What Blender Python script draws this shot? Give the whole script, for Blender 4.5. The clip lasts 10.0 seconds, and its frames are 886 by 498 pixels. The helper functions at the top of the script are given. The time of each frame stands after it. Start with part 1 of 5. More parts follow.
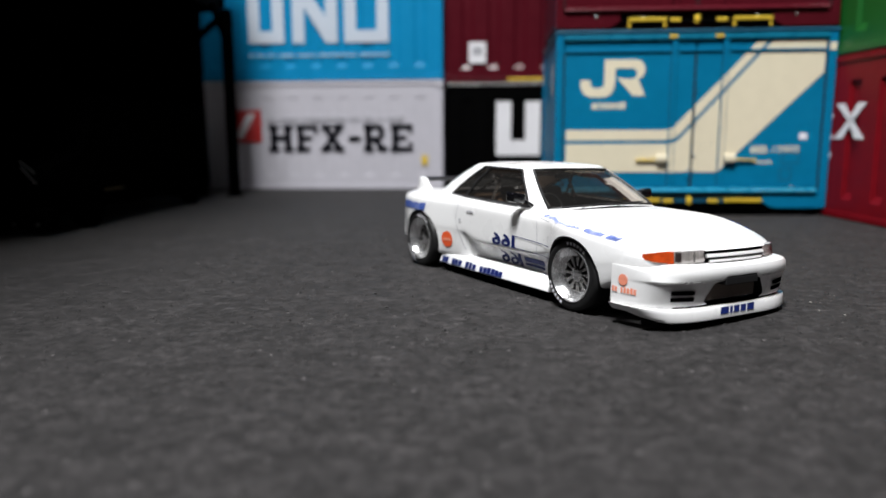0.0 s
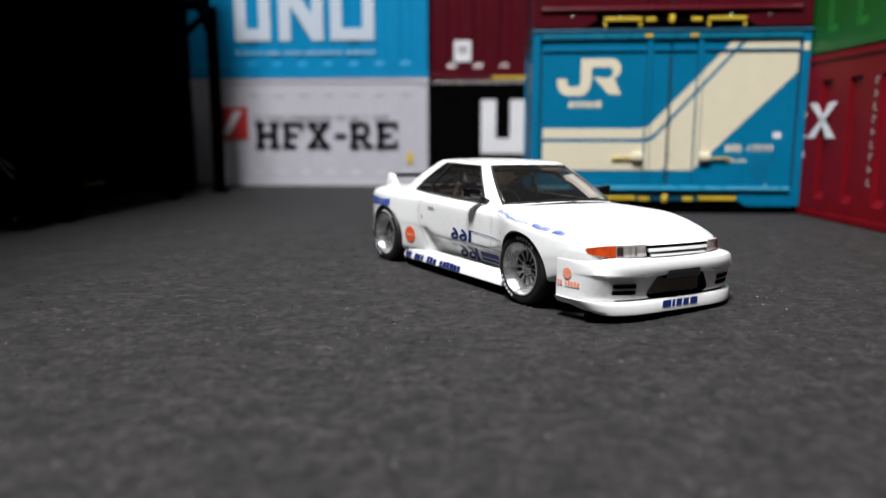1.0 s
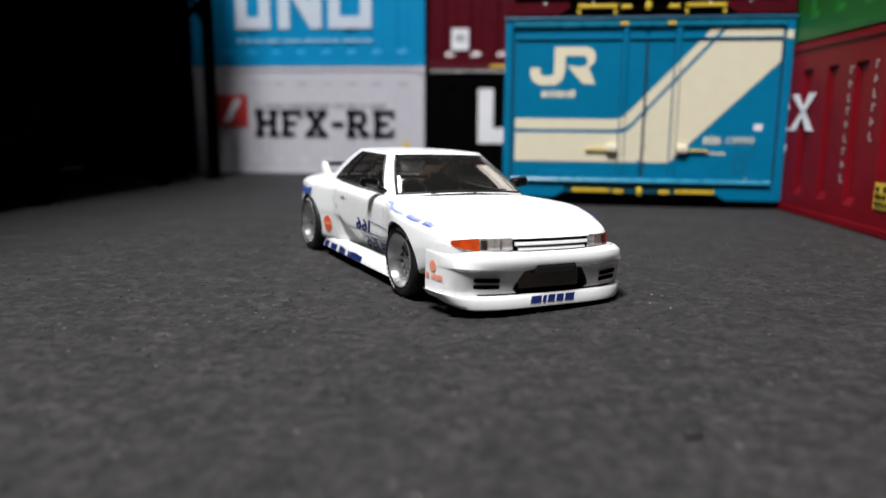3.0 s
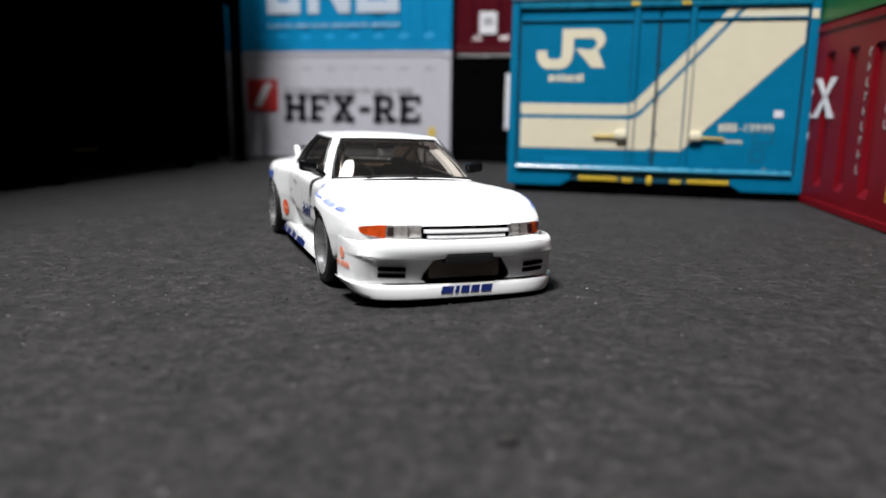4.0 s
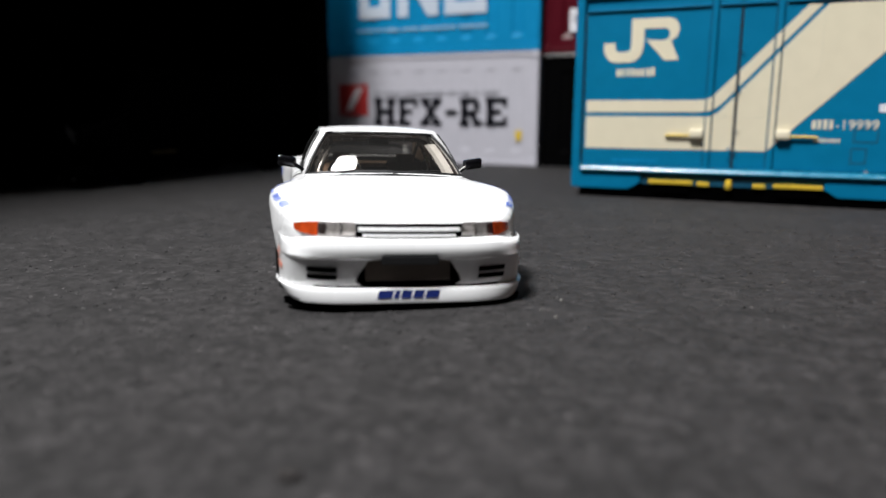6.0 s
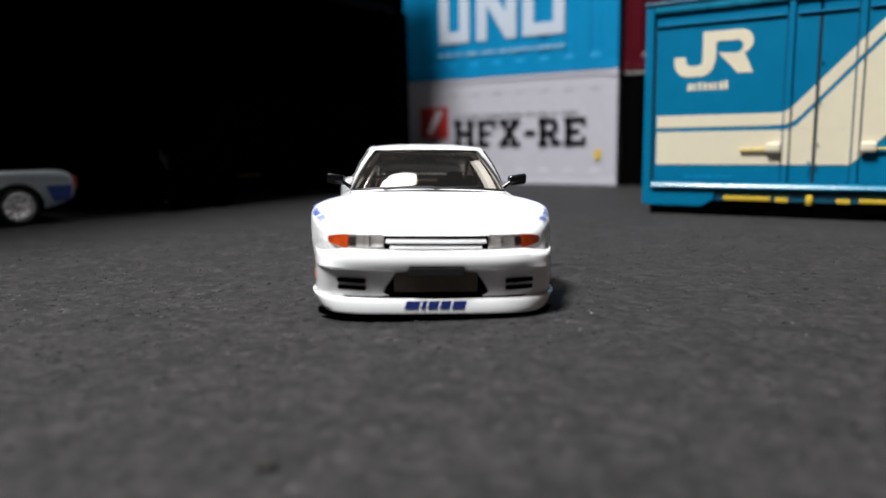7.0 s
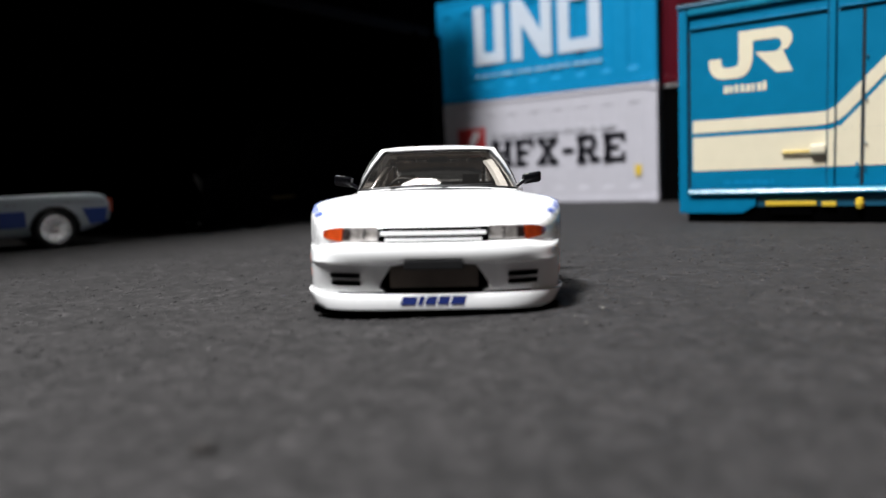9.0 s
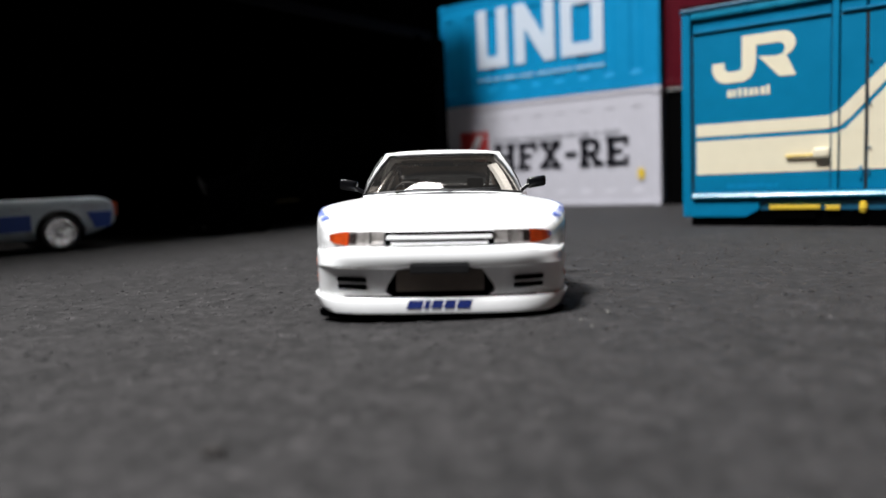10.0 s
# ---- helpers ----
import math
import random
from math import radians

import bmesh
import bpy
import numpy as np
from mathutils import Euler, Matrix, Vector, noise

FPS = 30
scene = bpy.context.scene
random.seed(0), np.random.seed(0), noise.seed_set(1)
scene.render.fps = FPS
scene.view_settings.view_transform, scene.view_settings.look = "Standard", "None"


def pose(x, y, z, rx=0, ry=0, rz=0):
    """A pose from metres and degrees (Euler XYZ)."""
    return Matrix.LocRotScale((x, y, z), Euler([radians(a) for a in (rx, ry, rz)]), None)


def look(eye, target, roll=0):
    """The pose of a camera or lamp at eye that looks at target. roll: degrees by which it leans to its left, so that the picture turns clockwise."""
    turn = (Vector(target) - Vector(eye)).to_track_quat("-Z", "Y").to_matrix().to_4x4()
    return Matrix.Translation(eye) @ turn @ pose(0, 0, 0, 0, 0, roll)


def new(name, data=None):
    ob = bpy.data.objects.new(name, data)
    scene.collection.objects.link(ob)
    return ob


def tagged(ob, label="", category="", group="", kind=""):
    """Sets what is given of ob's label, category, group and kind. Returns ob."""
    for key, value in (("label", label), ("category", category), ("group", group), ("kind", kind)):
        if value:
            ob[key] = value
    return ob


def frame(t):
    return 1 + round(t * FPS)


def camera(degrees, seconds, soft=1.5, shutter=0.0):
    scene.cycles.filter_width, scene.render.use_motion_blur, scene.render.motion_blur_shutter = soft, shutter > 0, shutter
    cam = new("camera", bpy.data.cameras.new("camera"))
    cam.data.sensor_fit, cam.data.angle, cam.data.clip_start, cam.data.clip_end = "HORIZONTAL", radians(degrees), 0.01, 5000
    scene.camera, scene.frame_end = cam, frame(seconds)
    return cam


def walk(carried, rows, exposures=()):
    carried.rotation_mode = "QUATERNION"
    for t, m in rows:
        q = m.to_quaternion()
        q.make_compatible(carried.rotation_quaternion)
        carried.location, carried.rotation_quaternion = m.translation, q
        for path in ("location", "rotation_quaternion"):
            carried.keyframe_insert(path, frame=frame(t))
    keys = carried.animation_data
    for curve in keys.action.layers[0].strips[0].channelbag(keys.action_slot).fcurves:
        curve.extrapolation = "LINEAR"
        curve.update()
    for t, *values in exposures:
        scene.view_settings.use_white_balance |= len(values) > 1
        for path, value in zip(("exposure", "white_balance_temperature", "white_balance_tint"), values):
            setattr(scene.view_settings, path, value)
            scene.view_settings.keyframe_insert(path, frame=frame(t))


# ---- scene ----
# All lengths below are in scale units: K metres each, one metre of the 1:64 model car's original.
K = 1.0 / 64.0
cam = camera(64.2, 10.0, soft=1.5)
cam.data.dof.use_dof = True
cam.data.dof.focus_distance = 6.5 * K
cam.data.dof.aperture_fstop = 19.0
PATH = [
    (0, (-0.125, -0.098, 1.583), (-0.267, 1.871, 1.263), -0.28),
    (0.5, (0.028, -0.154, 1.584), (-0.115, 1.816, 1.271), -0.18),
    (1, (0.312, -0.216, 1.564), (0.172, 1.752, 1.240), -0.01),
    (1.5, (0.545, -0.162, 1.555), (0.401, 1.805, 1.225), 0.22),
    (2, (0.917, -0.094, 1.554), (0.756, 1.872, 1.221), 0.45),
    (2.2, (0.979, -0.077, 1.570), (0.805, 1.887, 1.235), 0.36),
    (3.3, (2.207, 0.154, 1.554), (1.890, 2.094, 1.187), 0.72),
    (3.5, (2.443, 0.259, 1.545), (2.092, 2.191, 1.168), 0.86),
    (4, (3.021, 0.493, 1.537), (2.566, 2.401, 1.146), 0.83),
    (4.5, (3.365, 0.779, 1.530), (2.797, 2.656, 1.136), 0.80),
    (5, (3.689, 1.009, 1.514), (3.037, 2.859, 1.124), 0.84),
    (5.2, (3.733, 1.084, 1.474), (3.058, 2.928, 1.092), 0.62),
    (6.3, (4.387, 1.569, 1.375), (3.522, 3.337, 1.023), 0.05),
    (6.5, (4.497, 1.465, 1.408), (3.594, 3.223, 1.097), -0.01),
    (7, (4.677, 1.650, 1.310), (3.623, 3.323, 1.006), -0.99),
    (7.2, (4.617, 1.710, 1.161), (3.537, 3.368, 0.869), -1.96),
    (7.5, (4.528, 1.896, 1.015), (3.390, 3.517, 0.738), -2.64),
    (8, (4.724, 1.992, 1.036), (3.548, 3.594, 0.804), -2.32),
    (8.5, (4.868, 2.031, 1.005), (3.682, 3.628, 0.791), -2.54),
    (9, (4.854, 2.059, 0.990), (3.675, 3.660, 0.777), -2.53),
    (9.5, (4.827, 2.012, 1.002), (3.634, 3.604, 0.806), -2.52),
    (10, (4.845, 2.027, 0.997), (3.661, 3.625, 0.794), -2.55),
]
walk(cam, [(t, look([c * K for c in eye], [c * K for c in aim], roll)) for t, eye, aim, roll in PATH],
     exposures=[(0.0, -0.22), (5.0, -0.22), (6.5, -0.2), (8.0, 0.02), (10.0, 0.05)])

# ---- light: one lamp over the table, a dim room round it ----
world = bpy.data.worlds.new("room")
scene.world = world
world.use_nodes = True
world.node_tree.nodes["Background"].inputs[0].default_value = (1.0, 0.93, 0.88, 1)
world.node_tree.nodes["Background"].inputs[1].default_value = 0.013
lamp = bpy.data.lights.new("table_lamp", "AREA")
lamp.shape, lamp.size, lamp.energy, lamp.color = "DISK", 10.0 * K, 3.85, (0.985, 0.99, 1.0)
lamp.spread = radians(100)
lamp_ob = new("table_lamp", lamp)
lamp_ob.matrix_world = look((-5.0 * K, -8.0 * K, 41 * K), (1.5 * K, 6.0 * K, 0))
ceiling_lamp = bpy.data.lights.new("ceiling_lamp", "AREA")
ceiling_lamp.shape, ceiling_lamp.size, ceiling_lamp.size_y, ceiling_lamp.energy, ceiling_lamp.color = "ELLIPSE", 7.6 * K, 3.6 * K, 0.5, (1.0, 0.97, 0.93)
ceiling_ob = new("ceiling_lamp", ceiling_lamp)
ceiling_ob.matrix_world = look((-6.5 * K, 12.15 * K, 24 * K), (0.5 * K, 7.5 * K, 0))
tagged(ceiling_ob, "small oval lamp mirrored in the windscreen", "lamp", kind="structure")
tagged(lamp_ob, "round white lamp shining down over the table", "lamp", kind="structure")


# ---- materials ----
def mat(name, color, rough=0.5, metal=0.0, vary=0.12, scale=500.0, bump=0.0, bump_scale=3000.0, coat=0.0, spec=0.5, alpha=None):
    """A surface with two scales of variation in colour and gloss, and a fine relief."""
    m = bpy.data.materials.new(name)
    m.use_nodes = True
    nt = m.node_tree
    b = nt.nodes["Principled BSDF"]
    b.inputs["Roughness"].default_value = rough
    b.inputs["Metallic"].default_value = metal
    b.inputs["Coat Weight"].default_value = coat
    b.inputs["Coat Roughness"].default_value = 0.06
    b.inputs["Specular IOR Level"].default_value = spec
    tc = nt.nodes.new("ShaderNodeTexCoord")
    n1 = nt.nodes.new("ShaderNodeTexNoise")
    n1.inputs["Scale"].default_value = scale
    n1.inputs["Detail"].default_value = 5
    n2 = nt.nodes.new("ShaderNodeTexNoise")
    n2.inputs["Scale"].default_value = scale * 0.12
    n2.inputs["Detail"].default_value = 3
    nt.links.new(tc.outputs["Object"], n1.inputs["Vector"])
    nt.links.new(tc.outputs["Object"], n2.inputs["Vector"])
    add = nt.nodes.new("ShaderNodeMath")
    add.operation = "ADD"
    nt.links.new(n1.outputs["Fac"], add.inputs[0])
    nt.links.new(n2.outputs["Fac"], add.inputs[1])
    ramp = nt.nodes.new("ShaderNodeMapRange")
    ramp.inputs["From Min"].default_value, ramp.inputs["From Max"].default_value = 0.6, 1.4
    ramp.inputs["To Min"].default_value, ramp.inputs["To Max"].default_value = 1 - vary, 1 + vary
    nt.links.new(add.outputs[0], ramp.inputs["Value"])
    mul = nt.nodes.new("ShaderNodeVectorMath")
    mul.operation = "SCALE"
    mul.inputs[0].default_value = color
    nt.links.new(ramp.outputs[0], mul.inputs["Scale"])
    nt.links.new(mul.outputs[0], b.inputs["Base Color"])
    r2 = nt.nodes.new("ShaderNodeMapRange")
    r2.inputs["To Min"].default_value, r2.inputs["To Max"].default_value = max(rough - 0.06, 0.02), min(rough + 0.06, 1)
    nt.links.new(n1.outputs["Fac"], r2.inputs["Value"])
    nt.links.new(r2.outputs[0], b.inputs["Roughness"])
    if bump:
        n3 = nt.nodes.new("ShaderNodeTexNoise")
        n3.inputs["Scale"].default_value = bump_scale
        n3.inputs["Detail"].default_value = 4
        nt.links.new(tc.outputs["Object"], n3.inputs["Vector"])
        bp = nt.nodes.new("ShaderNodeBump")
        bp.inputs["Strength"].default_value = bump
        bp.inputs["Distance"].default_value = 0.0002
        nt.links.new(n3.outputs["Fac"], bp.inputs["Height"])
        nt.links.new(bp.outputs["Normal"], b.inputs["Normal"])
    return m


def glass(name, tint, rough=0.02):
    m = bpy.data.materials.new(name)
    m.use_nodes = True
    nt = m.node_tree
    nt.nodes.remove(nt.nodes["Principled BSDF"])
    tr = nt.nodes.new("ShaderNodeBsdfTransparent")
    tr.inputs[0].default_value = (*tint, 1)
    gl = nt.nodes.new("ShaderNodeBsdfGlossy")
    gl.inputs["Roughness"].default_value = rough
    lw = nt.nodes.new("ShaderNodeLayerWeight")
    lw.inputs[0].default_value = 0.5
    pw = nt.nodes.new("ShaderNodeMath")
    pw.operation = "POWER"
    pw.inputs[1].default_value = 4.5
    nt.links.new(lw.outputs["Facing"], pw.inputs[0])
    fr = nt.nodes.new("ShaderNodeMath")
    fr.operation = "MULTIPLY_ADD"
    fr.inputs[1].default_value, fr.inputs[2].default_value = 0.9, 0.06
    nt.links.new(pw.outputs[0], fr.inputs[0])
    mx = nt.nodes.new("ShaderNodeMixShader")
    nt.links.new(fr.outputs[0], mx.inputs[0])
    nt.links.new(tr.outputs[0], mx.inputs[1])
    nt.links.new(gl.outputs[0], mx.inputs[2])
    # thin diffuse layer stands in for the haze reflected in the glass
    haze_layer = nt.nodes.new("ShaderNodeBsdfDiffuse")
    haze_layer.inputs[0].default_value = (0.7, 0.68, 0.66, 1)
    film = nt.nodes.new("ShaderNodeMixShader")
    film.inputs[0].default_value = 0.009
    nt.links.new(mx.outputs[0], film.inputs[1])
    nt.links.new(haze_layer.outputs[0], film.inputs[2])
    nt.links.new(film.outputs[0], nt.nodes["Material Output"].inputs[0])
    return m


def ground_mat():
    """Dark grainy foam: mottled grain, faint broad patches, chalky scuffs, sparse pale flecks, and a rough relief."""
    m = mat("dark_foam_sheet", (0.0170, 0.0156, 0.0159), 0.72, vary=0.0, spec=0.25)
    nt = m.node_tree
    b = nt.nodes["Principled BSDF"]
    tc = nt.nodes.new("ShaderNodeTexCoord")

    def tex(scale, detail, lo, hi, a, c):
        n = nt.nodes.new("ShaderNodeTexNoise")
        n.inputs["Scale"].default_value = scale
        n.inputs["Detail"].default_value = detail
        n.inputs["Roughness"].default_value = 0.65
        nt.links.new(tc.outputs["Object"], n.inputs["Vector"])
        r = nt.nodes.new("ShaderNodeMapRange")
        for key, value in zip(("From Min", "From Max", "To Min", "To Max"), (lo, hi, a, c)):
            r.inputs[key].default_value = value
        nt.links.new(n.outputs["Fac"], r.inputs["Value"])
        return n, r

    def math_node(op, x, y):
        q = nt.nodes.new("ShaderNodeMath")
        q.operation = op
        for k, v in enumerate((x, y)):
            if isinstance(v, (int, float)):
                q.inputs[k].default_value = v
            else:
                nt.links.new(v, q.inputs[k])
        return q.outputs[0]

    n1, grain = tex(800, 9, 0.38, 0.64, 0.5, 1.5)
    n2, patch = tex(110, 4, 0.35, 0.65, 0.78, 1.2)
    n3, fine_ = tex(2600, 3, 0.3, 0.7, 0.55, 1.45)
    n4, blotch = tex(330, 6, 0.36, 0.64, 0.60, 1.44)
    value = math_node("MULTIPLY", math_node("MULTIPLY", grain.outputs[0], patch.outputs[0]), math_node("MULTIPLY", fine_.outputs[0], blotch.outputs[0]))
    # chalky scuffs, in loose clusters
    n5, scuff = tex(560, 8, 0.55, 0.73, 0.0, 2.6)
    n6, cluster = tex(75, 3, 0.47, 0.60, 0.0, 1.0)
    value = math_node("ADD", value, math_node("MULTIPLY", scuff.outputs[0], cluster.outputs[0]))
    vo = nt.nodes.new("ShaderNodeTexVoronoi")
    vo.inputs["Scale"].default_value = 520
    nt.links.new(tc.outputs["Object"], vo.inputs["Vector"])
    near = math_node("LESS_THAN", vo.outputs["Distance"], 0.10)
    sep = nt.nodes.new("ShaderNodeSeparateColor")
    nt.links.new(vo.outputs["Color"], sep.inputs[0])
    some = math_node("GREATER_THAN", sep.outputs[0], 0.82)
    fleck = math_node("MULTIPLY", math_node("MULTIPLY", near, some), 6.0)
    scale = nt.nodes.new("ShaderNodeVectorMath")
    scale.operation = "SCALE"
    scale.inputs[0].default_value = (0.0170, 0.0156, 0.0159)
    nt.links.new(math_node("ADD", value, fleck), scale.inputs["Scale"])
    nt.links.new(scale.outputs[0], b.inputs["Base Color"])
    h = math_node("ADD", math_node("ADD", n1.outputs["Fac"], math_node("MULTIPLY", n3.outputs["Fac"], 0.5)), math_node("MULTIPLY", n2.outputs["Fac"], 0.2))
    bp = nt.nodes.new("ShaderNodeBump")
    bp.inputs["Strength"].default_value = 1.0
    bp.inputs["Distance"].default_value = 0.0003
    nt.links.new(h, bp.inputs["Height"])
    b.inputs["Sheen Weight"].default_value = 0.05
    b.inputs["Sheen Roughness"].default_value = 0.45
    nt.links.new(bp.outputs["Normal"], b.inputs["Normal"])
    return m


M_GROUND = ground_mat()
M_PAINT = mat("gloss_white_car_paint", (0.80, 0.80, 0.80), 0.28, vary=0.015, scale=300, coat=0.6)
# the pickup's white, greyed and blued to stand for shade
M_TRUCK = mat("shaded_white_paint", (0.36, 0.41, 0.45), 0.35, vary=0.05, scale=300, coat=0.3)
M_BLACK = mat("black_plastic", (0.012, 0.012, 0.013), 0.45, vary=0.25, scale=900)
# black paint and deep shade in one near-zero colour: shed, van, gaps
M_MATTE = mat("deep_shade_black", (0.0007, 0.0007, 0.0008), 0.95, vary=0.25, scale=500, spec=0.0)
M_GLOSSBLACK = mat("glossy_black_plastic", (0.004, 0.004, 0.005), 0.16, vary=0.25, scale=900)
# lifted black for the eave beam: its faint lit edge is in the colour
M_DIMBLACK = mat("lit_edge_black", (0.012, 0.012, 0.015), 0.8, vary=0.25, scale=500, spec=0.03)
M_TRIM = mat("dull_trim", (0.03, 0.03, 0.03), 0.5, vary=0.3, scale=900)
# yellow of the van's step, darkened to stand for the shed's shade
M_OCHRE = mat("shaded_ochre_paint", (0.022, 0.015, 0.003), 0.7, vary=0.3, scale=900, spec=0.1)
M_RUBBER = mat("tyre_rubber", (0.004, 0.004, 0.0043), 0.55, vary=0.25, scale=900, bump=0.25)
M_RIM = mat("silver_rim_paint", (0.84, 0.84, 0.85), 0.2, 0.9, vary=0.15, scale=900, bump=0.4, bump_scale=700)
M_STEEL = mat("dull_steel", (0.52, 0.51, 0.50), 0.26, 0.75, vary=0.18, scale=900)
M_REFLECTOR = mat("silver_lamp_reflector", (0.78, 0.75, 0.74), 0.24, 0.42, vary=0.5, scale=1400, bump=0.6, bump_scale=900)
M_BOWL = mat("smoked_lamp_bowl", (0.035, 0.024, 0.022), 0.2, vary=0.4, scale=900, coat=0.5)
M_COOLER = mat("grey_intercooler_metal", (0.22, 0.18, 0.15), 0.55, 0.3, vary=0.2, scale=900)
M_AMBER = mat("amber_lens", (0.38, 0.045, 0.008), 0.15, vary=0.6, scale=900, coat=0.8)
M_RED = mat("red_lens", (0.65, 0.06, 0.03), 0.2, vary=0.2, scale=900, coat=0.5)
M_BLUE = mat("navy_blue_print", (0.007, 0.016, 0.10), 0.5, vary=0.12, scale=900, spec=0.2)
M_PALEBLUE = mat("pale_blue_print", (0.14, 0.20, 0.52), 0.5, vary=0.15, scale=900, spec=0.2)
M_MIDBLUE = mat("washed_blue_print", (0.055, 0.11, 0.40), 0.5, vary=0.3, scale=2500, spec=0.2)
M_STRIPE = mat("bright_blue_stripe", (0.003, 0.045, 0.26), 0.4, vary=0.1, scale=900)
M_ORANGE = mat("orange_red_print", (0.72, 0.10, 0.03), 0.5, vary=0.1, scale=900, spec=0.2)
M_PALEORANGE = mat("faded_orange_print", (0.80, 0.28, 0.18), 0.5, vary=0.15, scale=900, spec=0.2)
M_SEAT = mat("dark_seat_cloth", (0.085, 0.058, 0.045), 0.85, vary=0.3, scale=1500)
M_BROWN = mat("brown_interior", (0.42, 0.28, 0.18), 0.7, vary=0.3, scale=900)
M_LINER = mat("brown_headliner", (0.24, 0.17, 0.12), 0.9, vary=0.3, scale=900)
M_GLASS = glass("tinted_window_glass", (0.68, 0.65, 0.61))
M_SIDEGLASS = glass("smoked_side_glass", (0.44, 0.41, 0.38))
M_CLEAR = glass("clear_lamp_glass", (0.90, 0.89, 0.88))
M_DARKGLASS = glass("dark_window_glass", (0.12, 0.12, 0.12))
M_TEAL = mat("teal_container_paint", (0.0006, 0.140, 0.275), 0.42, vary=0.1, scale=250, bump=0.06, spec=0.12)
M_TEALDARK = mat("dark_teal", (0.003, 0.07, 0.13), 0.45, vary=0.15, scale=300)
M_CREAM = mat("cream_stripe_paint", (0.66, 0.60, 0.45), 0.42, vary=0.05, scale=250, bump=0.05)
M_YELLOW = mat("yellow_fitting_paint", (0.58, 0.40, 0.03), 0.45, vary=0.15, scale=700)
M_MAROON = mat("maroon_container_paint", (0.064, 0.004, 0.009), 0.3, vary=0.15, scale=260, bump=0.06, spec=0.2)
M_CRIMSON = mat("dark_red_container_paint", (0.135, 0.003, 0.007), 0.42, vary=0.2, scale=260, bump=0.06, spec=0.1)
M_GREEN = mat("green_container_paint", (0.006, 0.085, 0.012), 0.4, vary=0.15, scale=260, bump=0.06)
M_SKY = mat("sky_blue_container_paint", (0.003, 0.194, 0.40), 0.42, vary=0.08, scale=220, bump=0.06, spec=0.12)
M_WHITE = mat("white_container_paint", (0.45, 0.44, 0.485), 0.45, vary=0.05, scale=220, bump=0.06)
M_INK = mat("black_print", (0.005, 0.005, 0.008), 0.6, vary=0.2, scale=700, spec=0.08)
M_LETTER = mat("white_print", (0.68, 0.68, 0.71), 0.5, vary=0.06, scale=700)
M_PILLARSTRIP = mat("white_strip", (0.80, 0.80, 0.80), 0.6, vary=0.1, scale=2500)
M_UNO = mat("pale_blue_white_print", (0.46, 0.52, 0.60), 0.5, vary=0.06, scale=700)
M_LEDGE = mat("glossy_teal_ledge_paint", (0.004, 0.16, 0.27), 0.28, vary=0.25, scale=300, coat=0.2)
M_PALESKY = mat("pale_blue_small_print", (0.30, 0.48, 0.62), 0.5, vary=0.1, scale=700)
M_DULLPRINT = mat("dull_white_print", (0.30, 0.26, 0.26), 0.5, vary=0.1, scale=700)
M_GREYPRINT = mat("grey_print", (0.33, 0.33, 0.36), 0.5, vary=0.1, scale=700)
M_LOGO = mat("red_print", (0.45, 0.03, 0.03), 0.5, vary=0.12, scale=700)
M_BLACKBOX = mat("black_container_paint", (0.0007, 0.0007, 0.0008), 0.7, vary=0.2, scale=300, spec=0.02)
M_GREYWALL = mat("dark_room_wall", (0.02, 0.02, 0.022), 0.9, vary=0.2, scale=20)


# ---- building helpers ----
def part(name, bm, material, parent=None, label="", smooth=False, m=None):
    """Links a bmesh, drawn in scale units, as one mesh object under a thing or a part."""
    bmesh.ops.scale(bm, vec=(K, K, K), verts=bm.verts)
    bmesh.ops.recalc_face_normals(bm, faces=bm.faces)
    me = bpy.data.meshes.new(name)
    bm.to_mesh(me)
    bm.free()
    for one in material if isinstance(material, (list, tuple)) else (material,):
        me.materials.append(one)
    if smooth:
        for p in me.polygons:
            p.use_smooth = True
        me.set_sharp_from_angle(angle=radians(smooth if smooth is not True else 40))
    ob = new(name, me)
    ob.parent = parent
    if m is not None:
        ob.matrix_basis = m
    if label:
        ob["label"] = label
    return ob


def thing(name, label, category, x, y, z=0.0, yaw=0.0, group="", kind=""):
    """An Empty at the base of a thing that holds its parts."""
    ob = new(name)
    ob.matrix_basis = pose(x * K, y * K, z * K, 0, 0, yaw)
    ob.empty_display_size = 0.005
    return tagged(ob, label, category, group, kind)


def box(x0, x1, y0, y1, z0, z1, bevel=0.0, bm=None, seg=2):
    bm2 = bmesh.new()
    bmesh.ops.create_cube(bm2, size=1.0)
    for v in bm2.verts:
        v.co = Vector((x0 + (v.co.x + 0.5) * (x1 - x0), y0 + (v.co.y + 0.5) * (y1 - y0), z0 + (v.co.z + 0.5) * (z1 - z0)))
    if bevel:
        bmesh.ops.bevel(bm2, geom=bm2.edges[:], offset=bevel, segments=seg, affect="EDGES", profile=0.6)
    return join(bm, bm2)


def join(bm, bm2):
    if bm is None:
        return bm2
    me = bpy.data.meshes.new("tmp")
    bm2.to_mesh(me)
    bm2.free()
    bm.from_mesh(me)
    bpy.data.meshes.remove(me)
    return bm


